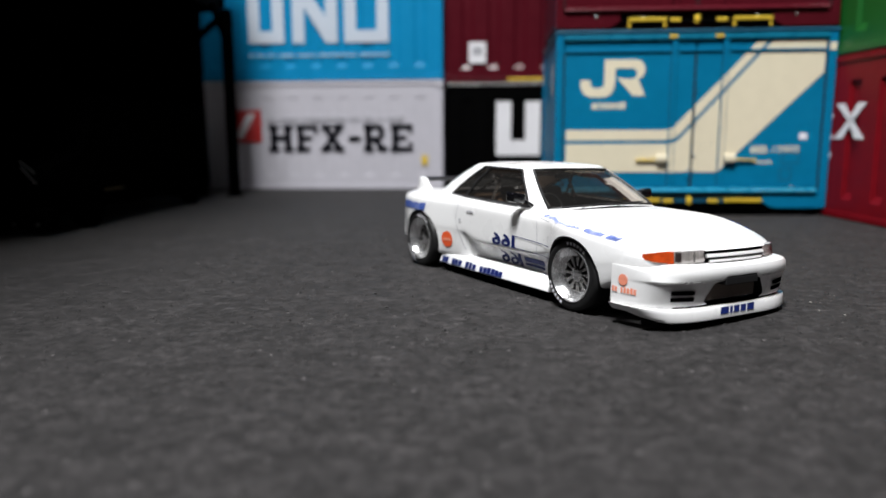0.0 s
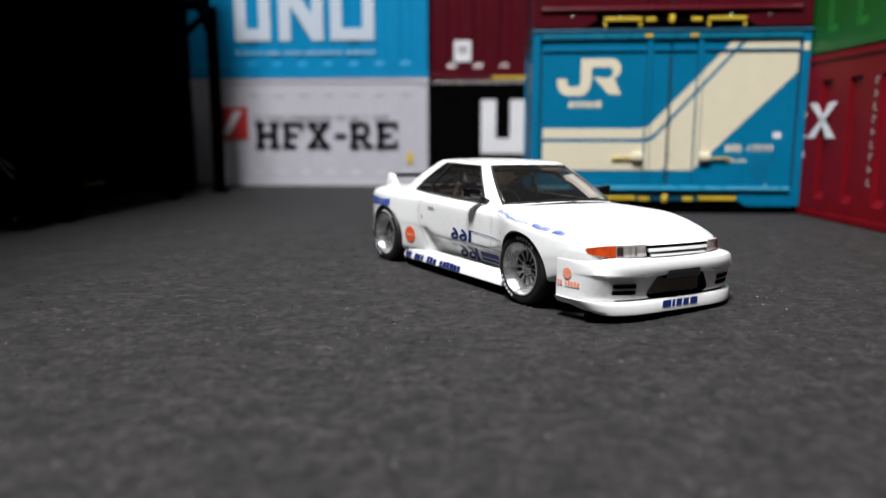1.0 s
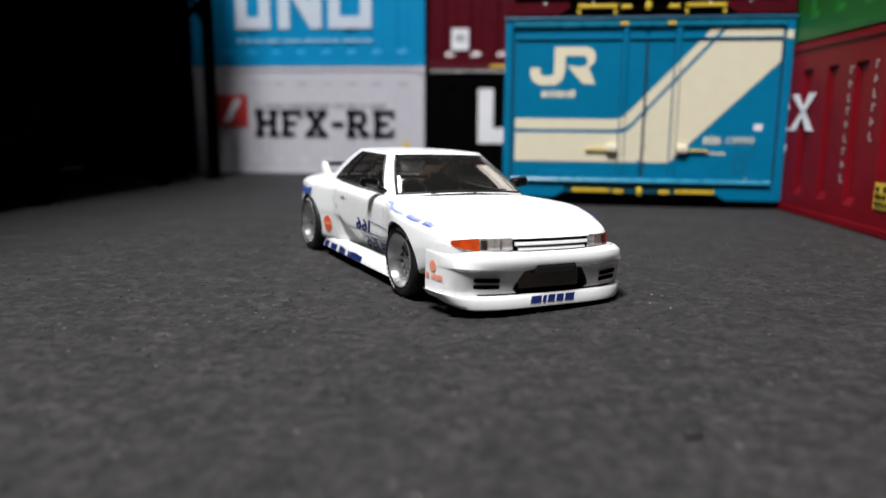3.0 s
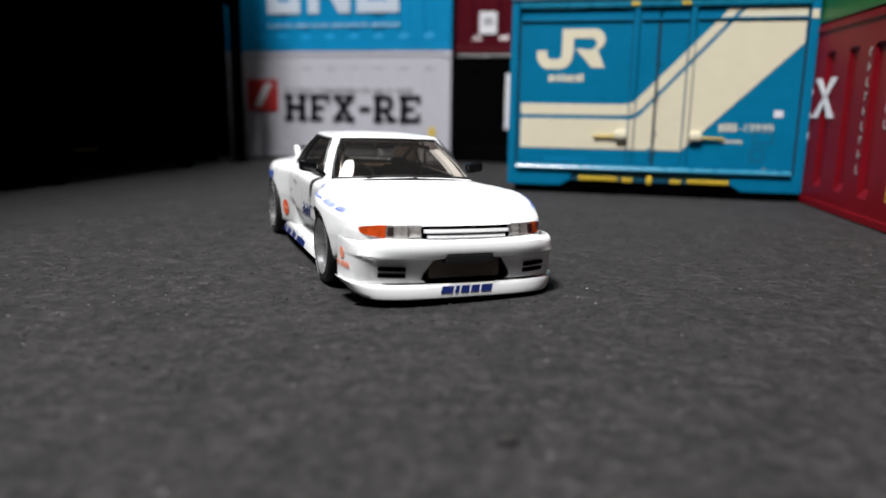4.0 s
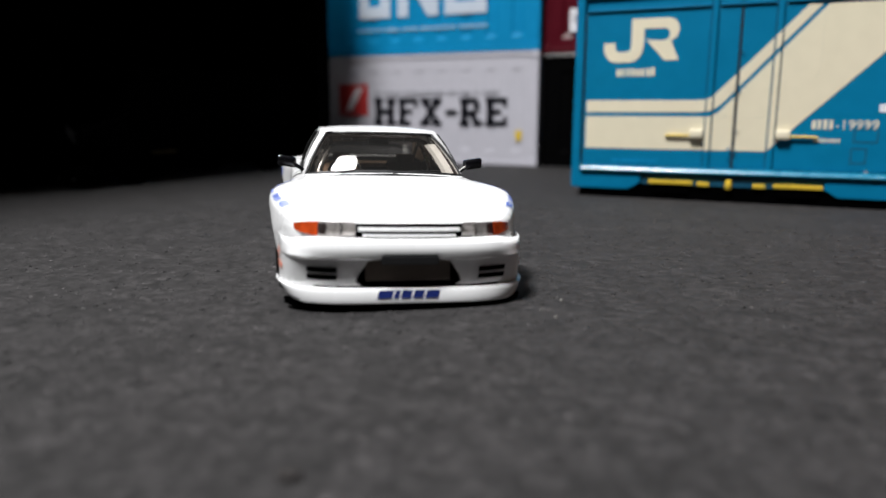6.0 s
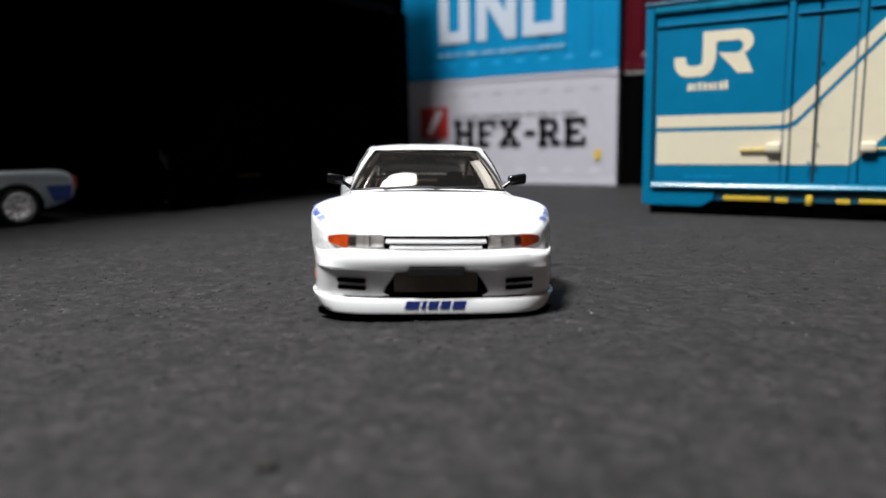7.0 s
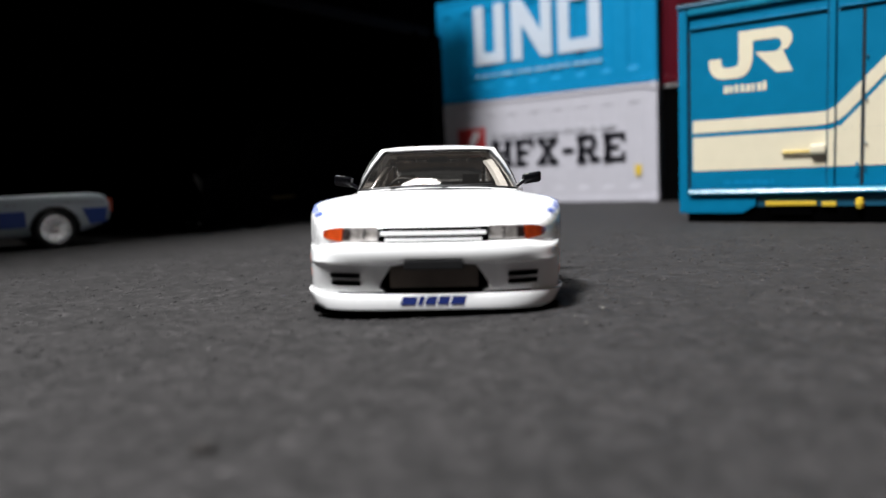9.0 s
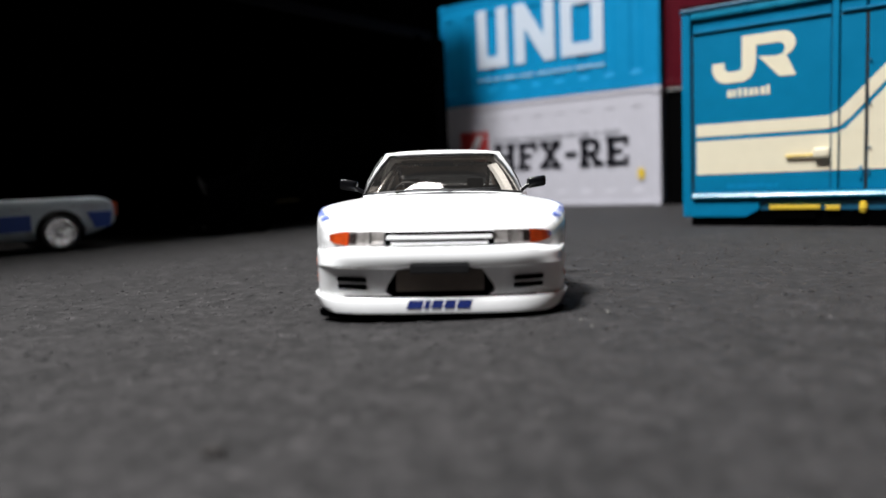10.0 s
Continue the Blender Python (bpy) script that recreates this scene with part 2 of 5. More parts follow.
def prism(poly, d0, d1, axis="y", bm=None, bevel=0.0):
    """A polygon, given in the two other axes, drawn out along one axis."""
    bm2 = bmesh.new()
    n = len(poly)
    rings = []
    for d in (d0, d1):
        ring = []
        for a, b in poly:
            co = {"x": (d, a, b), "y": (a, d, b), "z": (a, b, d)}[axis]
            ring.append(bm2.verts.new(co))
        rings.append(ring)
    bm2.faces.new(rings[0])
    bm2.faces.new(rings[1][::-1])
    for i in range(n):
        bm2.faces.new((rings[0][i], rings[0][(i + 1) % n], rings[1][(i + 1) % n], rings[1][i]))
    bmesh.ops.recalc_face_normals(bm2, faces=bm2.faces)
    if bevel:
        bmesh.ops.bevel(bm2, geom=bm2.edges[:], offset=bevel, segments=2, affect="EDGES", profile=0.6)
    return join(bm, bm2)


def lathe(profile, seg=40, axis="y", centre=(0, 0, 0), bm=None, cap=True):
    """Profile of (radius, along) turned round an axis."""
    bm2 = bmesh.new()
    rings = []
    for r, a in profile:
        ring = []
        for i in range(seg):
            t = 2 * math.pi * i / seg
            c, s = r * math.cos(t), r * math.sin(t)
            p = {"y": (c, a, s), "x": (a, c, s), "z": (c, s, a)}[axis]
            ring.append(bm2.verts.new(Vector(p) + Vector(centre)))
        rings.append(ring)
    for a, b in zip(rings, rings[1:]):
        for i in range(seg):
            bm2.faces.new((a[i], a[(i + 1) % seg], b[(i + 1) % seg], b[i]))
    for ring, r in ((rings[0], profile[0][0]), (rings[-1], profile[-1][0])):
        if cap and r > 1e-6:
            bm2.faces.new(ring)
    bmesh.ops.remove_doubles(bm2, verts=bm2.verts, dist=1e-6)
    return join(bm, bm2)


def tube(points, r, bm=None, seg=8, closed=False):
    """A round bar along points."""
    bm2 = bmesh.new()
    pts = [Vector(p) for p in points]
    rings = []
    n = len(pts)
    for i, p in enumerate(pts):
        a = pts[(i - 1) % n] if closed or i else pts[i]
        b = pts[(i + 1) % n] if closed or i < n - 1 else pts[i]
        d = (b - a).normalized()
        ref = Vector((0, 0, 1)) if abs(d.z) < 0.9 else Vector((1, 0, 0))
        u = d.cross(ref).normalized()
        w = u.cross(d)
        rings.append([bm2.verts.new(p + r * (u * math.cos(2 * math.pi * j / seg) + w * math.sin(2 * math.pi * j / seg))) for j in range(seg)])
    pairs = list(zip(rings, rings[1:])) + ([(rings[-1], rings[0])] if closed else [])
    for a, b in pairs:
        for j in range(seg):
            bm2.faces.new((a[j], a[(j + 1) % seg], b[(j + 1) % seg], b[j]))
    if not closed:
        bm2.faces.new(rings[0])
        bm2.faces.new(rings[-1])
    return join(bm, bm2)


def grid(rows, bm=None):
    """A sheet through rows of points."""
    bm2 = bmesh.new()
    vs = [[bm2.verts.new(p) for p in row] for row in rows]
    for a, b in zip(vs, vs[1:]):
        for i in range(len(a) - 1):
            bm2.faces.new((a[i], a[i + 1], b[i + 1], b[i]))
    return join(bm, bm2)


def mesh_of(bm, name="tmp"):
    me = bpy.data.meshes.new(name)
    bmesh.ops.recalc_face_normals(bm, faces=bm.faces)
    bm.to_mesh(me)
    bm.free()
    return me


def worked(bm, levels=0, cutter=None, thick=0.0):
    """Rounds a rough shape, cuts openings out of it, and gives it back as a bmesh."""
    ob = new("tmp", mesh_of(bm))
    if thick:
        md = ob.modifiers.new("thick", "SOLIDIFY")
        md.thickness, md.offset = thick, -1
    if levels:
        md = ob.modifiers.new("round", "SUBSURF")
        md.levels = md.render_levels = levels
    tool = None
    if cutter is not None:
        tool = new("tmp", mesh_of(cutter))
        ob.data.materials.append(None)
        ob.data.materials.append(None)
        tool.data.materials.append(None)
        tool.data.materials.append(None)
        for p in tool.data.polygons:
            p.material_index = 1
        md = ob.modifiers.new("cut", "BOOLEAN")
        md.operation, md.solver, md.object = "DIFFERENCE", "EXACT", tool
    bpy.context.view_layer.update()
    me = bpy.data.meshes.new_from_object(ob.evaluated_get(bpy.context.evaluated_depsgraph_get()))
    out = bmesh.new()
    out.from_mesh(me)
    bpy.data.meshes.remove(me)
    for o in (ob, tool):
        if o is not None:
            data = o.data
            bpy.data.objects.remove(o)
            bpy.data.meshes.remove(data)
    return out


def letters(text, height, mirrored=False, bold=0.03):
    """Text in the built-in font as a flat bmesh in the x-z plane, its left foot at the origin, cut up finely enough to lie on curved sheets."""
    cu = bpy.data.curves.new("tmp", "FONT")
    cu.body, cu.size, cu.resolution_u = text, height / 0.72, 3
    cu.offset = bold * height
    ob = new("tmp", cu)
    bpy.context.view_layer.update()
    me = bpy.data.meshes.new_from_object(ob.evaluated_get(bpy.context.evaluated_depsgraph_get()))
    bm = bmesh.new()
    bm.from_mesh(me)
    bpy.data.meshes.remove(me)
    bpy.data.objects.remove(ob)
    bpy.data.curves.remove(cu)
    wide = max(v.co.x for v in bm.verts)
    for v in bm.verts:
        v.co = Vector((wide - v.co.x if mirrored else v.co.x, 0, v.co.y))
    return bm


def bars(x0, x1, z0, z1, n, seed=0, bm=None, y=0.0, lean=0.0, fill=(0.6, 0.82)):
    """A row of small upright bars that stands in for a line of small print."""
    rnd = random.Random(seed)
    bm = bm or bmesh.new()
    step = (x1 - x0) / n
    for i in range(n):
        if rnd.random() < 0.1:
            continue
        a, b = x0 + i * step, x0 + (i + rnd.uniform(*fill)) * step
        h = z0 + (z1 - z0) * rnd.uniform(0.8, 1.0)
        d = lean * (h - z0)
        bm.faces.new([bm.verts.new(p) for p in ((a, y, z0), (b, y, z0), (b + d, y, h), (a + d, y, h))])
    return bm


def flat(poly, y=0.0, bm=None):
    bm = bm or bmesh.new()
    bm.faces.new([bm.verts.new((a, y, b)) for a, b in poly])
    return bm


def rect(x0, x1, z0, z1, y=0.0, bm=None):
    return flat([(x0, z0), (x1, z0), (x1, z1), (x0, z1)], y, bm)


def raised(bm, d=0.012):
    """Gives flat print a real thickness, towards -y."""
    out = bmesh.ops.extrude_face_region(bm, geom=bm.faces[:])
    for e in out["geom"]:
        if isinstance(e, bmesh.types.BMVert):
            e.co.y -= d
    return bm


# ---- ground and room ----
bm = grid([[(x, y, 0) for x in np.linspace(-70, 70, 57)] for y in np.linspace(-50, 60, 45)])
ground = part("ground", bm, M_GROUND)
tagged(ground, "dark grey grainy foam sheet laid as asphalt", "ground", kind="structure")


# ---- containers ----
def ribbed(w, h, y, x0=0.0, n=9, pitch=0.75, first=None, wide=0.36, deep=0.055, zb=0.24, zt=0.34, slope=0.13, side=0.07):
    """A pressed steel sheet, face to -y, with upright sunk grooves whose ends slope."""
    first = (w - (n - 1) * pitch) / 2 if first is None else first
    xs, ds = [0.0], [0]
    for i in range(n):
        c = first + i * pitch
        if c - wide / 2 < 0.03 or c + wide / 2 > w - 0.03:
            continue
        xs += [c - wide / 2, c - wide / 2 + side, c + wide / 2 - side, c + wide / 2]
        ds += [0, 1, 1, 0]
    xs.append(w)
    ds.append(0)
    zs = [0, zb, zb + slope, h - zt - 0.06, h - zt, h]
    zd = [0, 0, 1, 1, 0, 0]
    return grid([[(x0 + x, y + deep * a * b, z) for x, a in zip(xs, ds)] for z, b in zip(zs, zd)])


def corner_blocks(c, w, d, h, material, s=0.2):
    for x in (0, w - s):
        for y in (0, d - s):
            for z in (0, h - s):
                bm = box(x - 0.006, x + s + 0.006, y - 0.012, y + s, z, z + s, 0.02)
                part("corner_casting", bm, material, c)


def sea_container(label, x, y, z, w, h, d, paint, yaw=0.0, n=9, group="stacked shipping containers", first=None, pitch=0.75, deep=0.055):
    """A ribbed sea container: its long side faces -y, its left foot at x, y."""
    c = thing("shipping_container", label, "container", x, y, z, yaw, group)
    part("long_side_panel", ribbed(w - 0.2, h - 0.24, 0.03, 0.1, n=n, first=first, pitch=pitch, deep=deep), paint, c)
    for v in (0, 1):
        bm = ribbed(d - 0.2, h - 0.24, 0.03, 0.1, n=4, pitch=0.7)
        turn = pose(0, 0, 0, 0, 0, 90 if v else -90)
        bmesh.ops.transform(bm, matrix=(Matrix.Translation((w, 0, 0)) if v else Matrix.Translation((0, d, 0))) @ turn, verts=bm.verts)
        part("end_panel", bm, paint, c)
    for ob in [o for o in c.children]:
        ob.location.z = 0.12 * K
    part("back_panel", box(0.1, w - 0.1, d - 0.08, d - 0.03, 0.12, h - 0.12), paint, c)
    part("roof_panel", box(0.08, w - 0.08, 0.06, d - 0.06, h - 0.07, h - 0.025, 0.01), paint, c)
    part("floor_panel", box(0.08, w - 0.08, 0.06, d - 0.06, 0.05, 0.12), paint, c)
    for yy in (0.0, d - 0.11):
        part("bottom_rail", box(0.19, w - 0.19, yy + 0.005, yy + 0.115, 0.012, 0.13, 0.015), paint, c)
        part("top_rail", box(0.19, w - 0.19, yy + 0.005, yy + 0.115, h - 0.13, h - 0.01, 0.015), paint, c)
    for xx in (0.0, w - 0.12):
        for yy in (0.0, d - 0.12):
            part("corner_post", box(xx + 0.004, xx + 0.116, yy + 0.006, yy + 0.116, 0.19, h - 0.19, 0.015), paint, c)
    corner_blocks(c, w, d, h, paint)
    return c


def mark(name, bm, material, c, label="", y=0.012, thick=0.014):
    """Print on a container's front, lying just off the sheet."""
    for v in bm.verts:
        v.co.y += y
    return part(name, raised(bm, thick), material, c, label)


W, H, D = 7.3, 3.13, 3.0
XL, WL = -8.60, 7.01
YF = 20.5

white = sea_container("white container with black lettering under a blue one", XL, YF, 0, WL, H, D, M_WHITE, first=0.26, deep=0.016)
blue = sea_container("sky-blue container with white lettering on a white one", XL, YF, H, WL, H, D, M_SKY, first=0.26, deep=0.04)
black = sea_container("black container with a white letter, under a maroon one", -1.55, YF + 0.3, 0, W, H - 0.08, D, M_BLACKBOX, deep=0.03)
maroon = sea_container("maroon container with a small white plate, on a black one", -1.55, YF + 0.3, H - 0.06, W, H, D, M_MAROON)


def slab(ch, h):
    """A slab-serif capital of height h, as flat pieces that meet edge to edge."""
    w, s, t = h * 0.86, h * 0.24, h * 0.17
    bm = bmesh.new()
    if ch == "H":
        for x in (0.04 * h, w - s - 0.04 * h):
            rect(x, x + s, t, h - t, 0, bm)
            rect(x - 0.07 * h, x + s + 0.07 * h, 0, t, 0, bm)
            rect(x - 0.07 * h, x + s + 0.07 * h, h - t, h, 0, bm)
        rect(0.04 * h + s, w - s - 0.04 * h, 0.42 * h, 0.6 * h, 0, bm)
    elif ch in "FE":
        rect(0.05 * h, 0.05 * h + s, t, h - t, 0, bm)
        rect(0, w * (0.6 if ch == "F" else 0.95), 0, t, 0, bm)
        rect(0, w * 0.95, h - t, h, 0, bm)
        rect(0.05 * h + s, w * 0.68, 0.42 * h, 0.58 * h, 0, bm)
        rect(w * 0.95 - 0.13 * h, w * 0.95, h - t - 0.16 * h, h - t, 0, bm)
        if ch == "E":
            rect(w * 0.95 - 0.13 * h, w * 0.95, t, t + 0.16 * h, 0, bm)
    elif ch == "X":
        flat([(0.08 * h, t), (0.08 * h + s, t), (w / 2 + s * 0.5, h / 2), (w / 2 - s * 0.5, h / 2)], 0, bm)
        flat([(w - 0.08 * h - s, t), (w - 0.08 * h, t), (w / 2 + s * 0.5, h / 2 - 0.002), (w / 2 - s * 0.5, h / 2 - 0.002)], 0.001, bm)
        flat([(w / 2 - s * 0.5, h / 2), (w / 2 + s * 0.5, h / 2), (0.08 * h + s, h - t), (0.08 * h, h - t)], 0, bm)
        flat([(w / 2 - s * 0.5, h / 2), (w / 2 + s * 0.5, h / 2), (w - 0.08 * h, h - t), (w - 0.08 * h - s, h - t)], 0.001, bm)
        for x in (0.0, w - s - 0.16 * h):
            rect(x, x + s + 0.16 * h, 0, t, 0, bm)
            rect(x, x + s + 0.16 * h, h - t, h, 0, bm)
    elif ch == "R":
        rect(0.05 * h, 0.05 * h + s, t, h - t, 0, bm)
        rect(0, s + 0.14 * h, 0, t, 0, bm)
        rect(0, w * 0.7, h - t, h, 0, bm)
        rect(0.05 * h + s, w * 0.7, 0.40 * h, 0.55 * h, 0, bm)
        flat([(w * 0.7, 0.40 * h), (w * 0.86, 0.5 * h), (w * 0.92, 0.7 * h), (w * 0.86, 0.9 * h), (w * 0.7, h), (w * 0.7, h - t), (w * 0.62, 0.7 * h), (w * 0.7, 0.55 * h)], 0, bm)
        flat([(w * 0.62, t), (w * 0.92, t), (w * 0.68, 0.4 * h), (w * 0.4, 0.4 * h)], 0, bm)
        rect(w * 0.6, w * 1.04, 0, t, 0, bm)
    else:
        rect(0.08 * h, 0.52 * h, 0.38 * h, 0.56 * h, 0, bm)
    return bm


def block(ch, w, h, s):
    """A square stencil capital: U, N or O."""
    bm = bmesh.new()
    rect(0, s, 0, h, 0, bm)
    rect(w - s, w, 0, h, 0, bm)
    if ch in "UO":
        rect(s, w - s, 0, s, 0, bm)
    if ch == "O":
        rect(s, w - s, h - s, h, 0, bm)
    if ch == "N":
        flat([(w - s, 0), (w - s, h * 0.42), (s, h), (s, h * 0.58)], 0, bm)
    return bm


def shifted(bm, dx, dz):
    for v in bm.verts:
        v.co.x += dx
        v.co.z += dz
    return bm


# lettering on the white container
x = -6.70 - XL
for ch, step in zip("HFX-RE", (0.79, 0.74, 0.76, 0.50, 0.79, 0.7)):
    mark("letter", shifted(slab(ch, 0.78), x, 1.11), M_INK, white, "black slab-serif letter")
    x += step
mark("small_print", bars(-6.70 - XL, -2.7 - XL, 2.0, 2.1, 40, 3), M_GREYPRINT, white, "line of grey small print")
lg = rect(-7.95 - XL, -6.94 - XL, 1.38, 2.32)
mark("red_mark", lg, M_LOGO, white, "red square mark", thick=0.012)
lg = flat([(-7.75 - XL, 1.5), (-7.5 - XL, 1.5), (-7.1 - XL, 2.2), (-7.35 - XL, 2.2)])
mark("white_slash", lg, M_LETTER, white, thick=0.02)
lg = flat([(-2.22 - XL, 0.99), (-2.22 - XL, 0.76), (-2.13 - XL, 0.68), (-2.04 - XL, 0.76), (-2.04 - XL, 0.99)])
mark("yellow_shield", lg, M_YELLOW, white, "small yellow shield")

# lettering on the blue container
for ch, a, b in (("U", -7.2, -6.15), ("N", -5.9, -4.6), ("O", -4.4, -3.13)):
    mark("letter", shifted(block(ch, b - a, 1.72, 0.34), a - XL, 4.19 - H), M_UNO, blue, "white block letter")
mark("small_print", bars(-7.2 - XL, -3.1 - XL, 3.81 - H, 3.90 - H, 52, 5), M_PALESKY, blue, "line of white small print")

# lettering on the black container
mark("letter", shifted(block("U", 1.28, 1.55, 0.44), -0.07 + 1.55, 0.97), M_LETTER, black, "white block letter")
mark("letter", shifted(block("N", 1.28, 1.55, 0.40), 1.5 + 1.55, 0.97), M_LETTER, black, "white block letter")
part("top_edge_strip", box(0.05, W - 0.05, -0.03, 0.02, H - 0.16, H - 0.09, 0.01), M_STEEL, black, "pale strip along the top edge")
mark("plate", rect(-0.86 + 1.55, -0.37 + 1.55, 0.53, 1.12), M_LETTER, maroon, "small white plate", thick=0.03)
mark("plate_print", rect(-0.76 + 1.55, -0.47 + 1.55, 0.75, 0.98, -0.03), M_GREYPRINT, maroon, thick=0.006)
part("yellow_pocket", box(1.55 + 0.25, 1.55 + 1.3, -0.05, 0.02, 0.03, 0.11, 0.01), M_YELLOW, maroon, "yellow painted pocket edge")


# ---- rail containers with side doors ----
def rail_container(label, x, y, z, w, h, d, paint, seam, stripes, lower=0.0):
    c = thing("rail_container", label, "container", x, y, z, 0, "stacked rail containers")
    f = 0.15
    part("body", box(0.03, w - 0.03, 0.10, d - 0.03, 0.14, h - 0.04, 0.02), paint, c)
    # front posts and rails
    for a in (0.0, w - f):
        part("corner_post", box(a, a + f, 0.0, 0.16, 0.0, h - 0.07, 0.03), paint, c)
        part("corner_post", box(a, a + f, d - 0.16, d, 0.0, h - 0.07, 0.03), paint, c)
    part("top_rail", box(f, w - f, -0.004, 0.13, h - 0.19, h - 0.075, 0.035), M_LEDGE if stripes else paint, c, smooth=50)
    part("roof_sheet", box(-0.02, w + 0.02, -0.02, d + 0.02, h - 0.07, h, 0.022), seam, c)
    for flip in (False, True):
        shape = [(0.02, 0.0), (1.0, 0.0), (1.2, 0.12), (1.2, 0.26), (0.02, 0.26)]
        if flip:
            shape = [(w - a, b) for a, b in shape[::-1]]
        part("bottom_rail", prism(shape, 0.003, 0.12, "y", bevel=0.008), paint, c)
    part("bottom_rail", box(1.22, w - 1.22, 0.03, 0.12, 0.10, 0.25, 0.015), seam, c)
    part("sill_ledge", prism([(0.06, 0.305), (-0.045, 0.305), (-0.052, 0.315), (-0.048, 0.33), (-0.012, 0.385), (0.01, 0.392), (0.06, 0.392)], f + 0.02, w - f - 0.06, "x"), M_LEDGE if stripes else paint, c, "glossy sloping ledge", smooth=50)
    # doors: four leaves between posts
    d1, d2, d3 = 2.236, 2.636, 3.186
    leaves = ((f + 0.03, d1 - 0.062), (d1 + 0.062, d2 - 0.02), (d2 + 0.02, d3 - 0.062), (d3 + 0.062, w - f - 0.03))
    for a, b in leaves:
        part("door_leaf", box(a, b, 0.055, 0.13, 0.40, h - 0.44, 0.012), paint, c)
        part("door_head", box(a, b, 0.055, 0.13, h - 0.41, h - 0.20, 0.012), paint, c)
    for a in (d1, d3):
        part("door_post", box(a - 0.045, a + 0.045, 0.015, 0.12, 0.30, h - 0.2, 0.015), paint, c)
    for a in (f + 0.012, w - f - 0.012):
        part("gasket", box(a - 0.012, a + 0.012, 0.05, 0.07, 0.36, h - 0.44), M_BLACK, c)
    part("gasket", box(d2 - 0.016, d2 + 0.016, 0.05, 0.07, 0.34, h - 0.42), M_BLACK, c)
    # dark strips drawn for shadow lines beside the posts and under the head
    for a in (d1 - 0.0535, d1 + 0.0535, d3 - 0.0535, d3 + 0.0535):
        part("gasket", box(a - 0.008, a + 0.008, 0.075, 0.095, 0.40, h - 0.21), seam, c)
    part("gasket", box(f + 0.03, w - f - 0.03, 0.058, 0.085, h - 0.439, h - 0.411), seam, c)
    for a, b in ((f + 0.04, d1 - 0.08), (d1 + 0.08, d3 - 0.08), (d3 + 0.08, w - f - 0.04)):
        part("drip_rail", box(a, b, 0.02, 0.056, h - 0.405, h - 0.375, 0.01), paint, c)
    for i, a in enumerate((d1, d3)):
        s = -1 if i == 0 else 1
        arm = part("door_lever", tube([(a + s * 0.08, 0.02, 0.93), (a + s * 0.3, 0.01, 0.93), (a + s * 0.66, 0.015, 0.925)], 0.02), M_YELLOW, c, "yellow door lever")
        part("lever_bracket", box(a + s * 0.17 - 0.11, a + s * 0.17 + 0.11, -0.045, 0.06, 0.88, 1.03, 0.04), M_CREAM if stripes else paint, arm, "cream lever bracket")
    part("latch", box(d2 - 0.085, d2 - 0.045, 0.03, 0.06, 0.55, 0.74, 0.01), paint, c)
    part("latch", box(d2 + 0.03, d2 + 0.055, 0.035, 0.06, 0.6, 0.7, 0.008), seam, c)
    for i in range(3):
        part("hinge_knob", lathe([(0.0, 0.02), (0.014, 0.024), (0.017, 0.06)], 10, "y", (d2 + 0.045, 0, 1.0 + 0.62 * i)), seam, c)
    # yellow fittings
    for a, b in ((1.35, 2.06), (3.28, 3.99)):
        part("fork_pocket", box(a, b, -0.03, 0.03, 0.115, 0.18, 0.012), M_YELLOW, c, "yellow fork pocket edge")
        for e in (a, b - 0.05) if not stripes else ():
            part("pocket_cheek", box(e, e + 0.05, -0.01, 0.03, 0.0, 0.112, 0.01), M_YELLOW, c)
        part("pocket_mouth", box(a + 0.06, b - 0.06, 0.0, 0.028, -0.03, 0.112), M_MATTE, c)
    for a in (2.2, 3.05):
        part("twist_tab", box(a - 0.07, a + 0.12, -0.02, 0.05, 0.10, 0.17, 0.012), M_YELLOW, c, "yellow tab")
        part("twist_tab", box(a - 0.09, a + 0.07, -0.012, 0.05, h - 0.16, h - 0.10, 0.012), M_YELLOW, c, "yellow tab")
    part("drop_lug", lathe([(0.0, -0.07), (0.045, -0.06), (0.06, 0.0), (0.05, 0.08), (0.0, 0.1)], 14, "z", (2.62, -0.005, 0.13)), M_YELLOW, c, "yellow lug")
    if not stripes:
        for a in (0.75, 1.62, 3.7, 4.4):
            part("rivet", lathe([(0, -0.03), (0.022, -0.02), (0.026, 0.05)], 10, "y", (a, 0.0, 0.2)), M_STEEL, c)
    # legs under the body, dead black to fill in the shade beneath the frame
    if stripes:
        part("skid", box(0.14, w - 0.14, 0.04, d - 0.1, -lower, 0.10, 0.01), M_MATTE, c, "dark skid filling the shade under the frame")
    else:
        for a, b in ((0.12, 1.0), (w - 1.0, w - 0.12)):
            part("skid", box(a + 0.15, b - 0.1, 0.25, d - 0.25, -lower, 0.14), M_MATTE, c, "dark skid filling the shade under the frame")
    return c


JX, JY, JZ, JW, JH, JD = 1.05, 13.945, 0.15, 5.20, 3.37, 3.55
jr = rail_container("teal rail container with cream stripes, doors shut", JX, JY, JZ, JW, JH, JD, M_TEAL, M_TEALDARK, True, JZ)


def jp(*pts):
    return [(a - JX, b - JZ) for a, b in pts]


# stripes, split at the door posts so that each piece lies on its own leaf
LEAF = ((JX + 0.19, JX + 2.170), (JX + 2.195, JX + 2.277), (JX + 2.302, JX + 2.611), (JX + 2.661, JX + 3.120), (JX + 3.145, JX + 3.227), (JX + 3.252, JX + JW - 0.19))
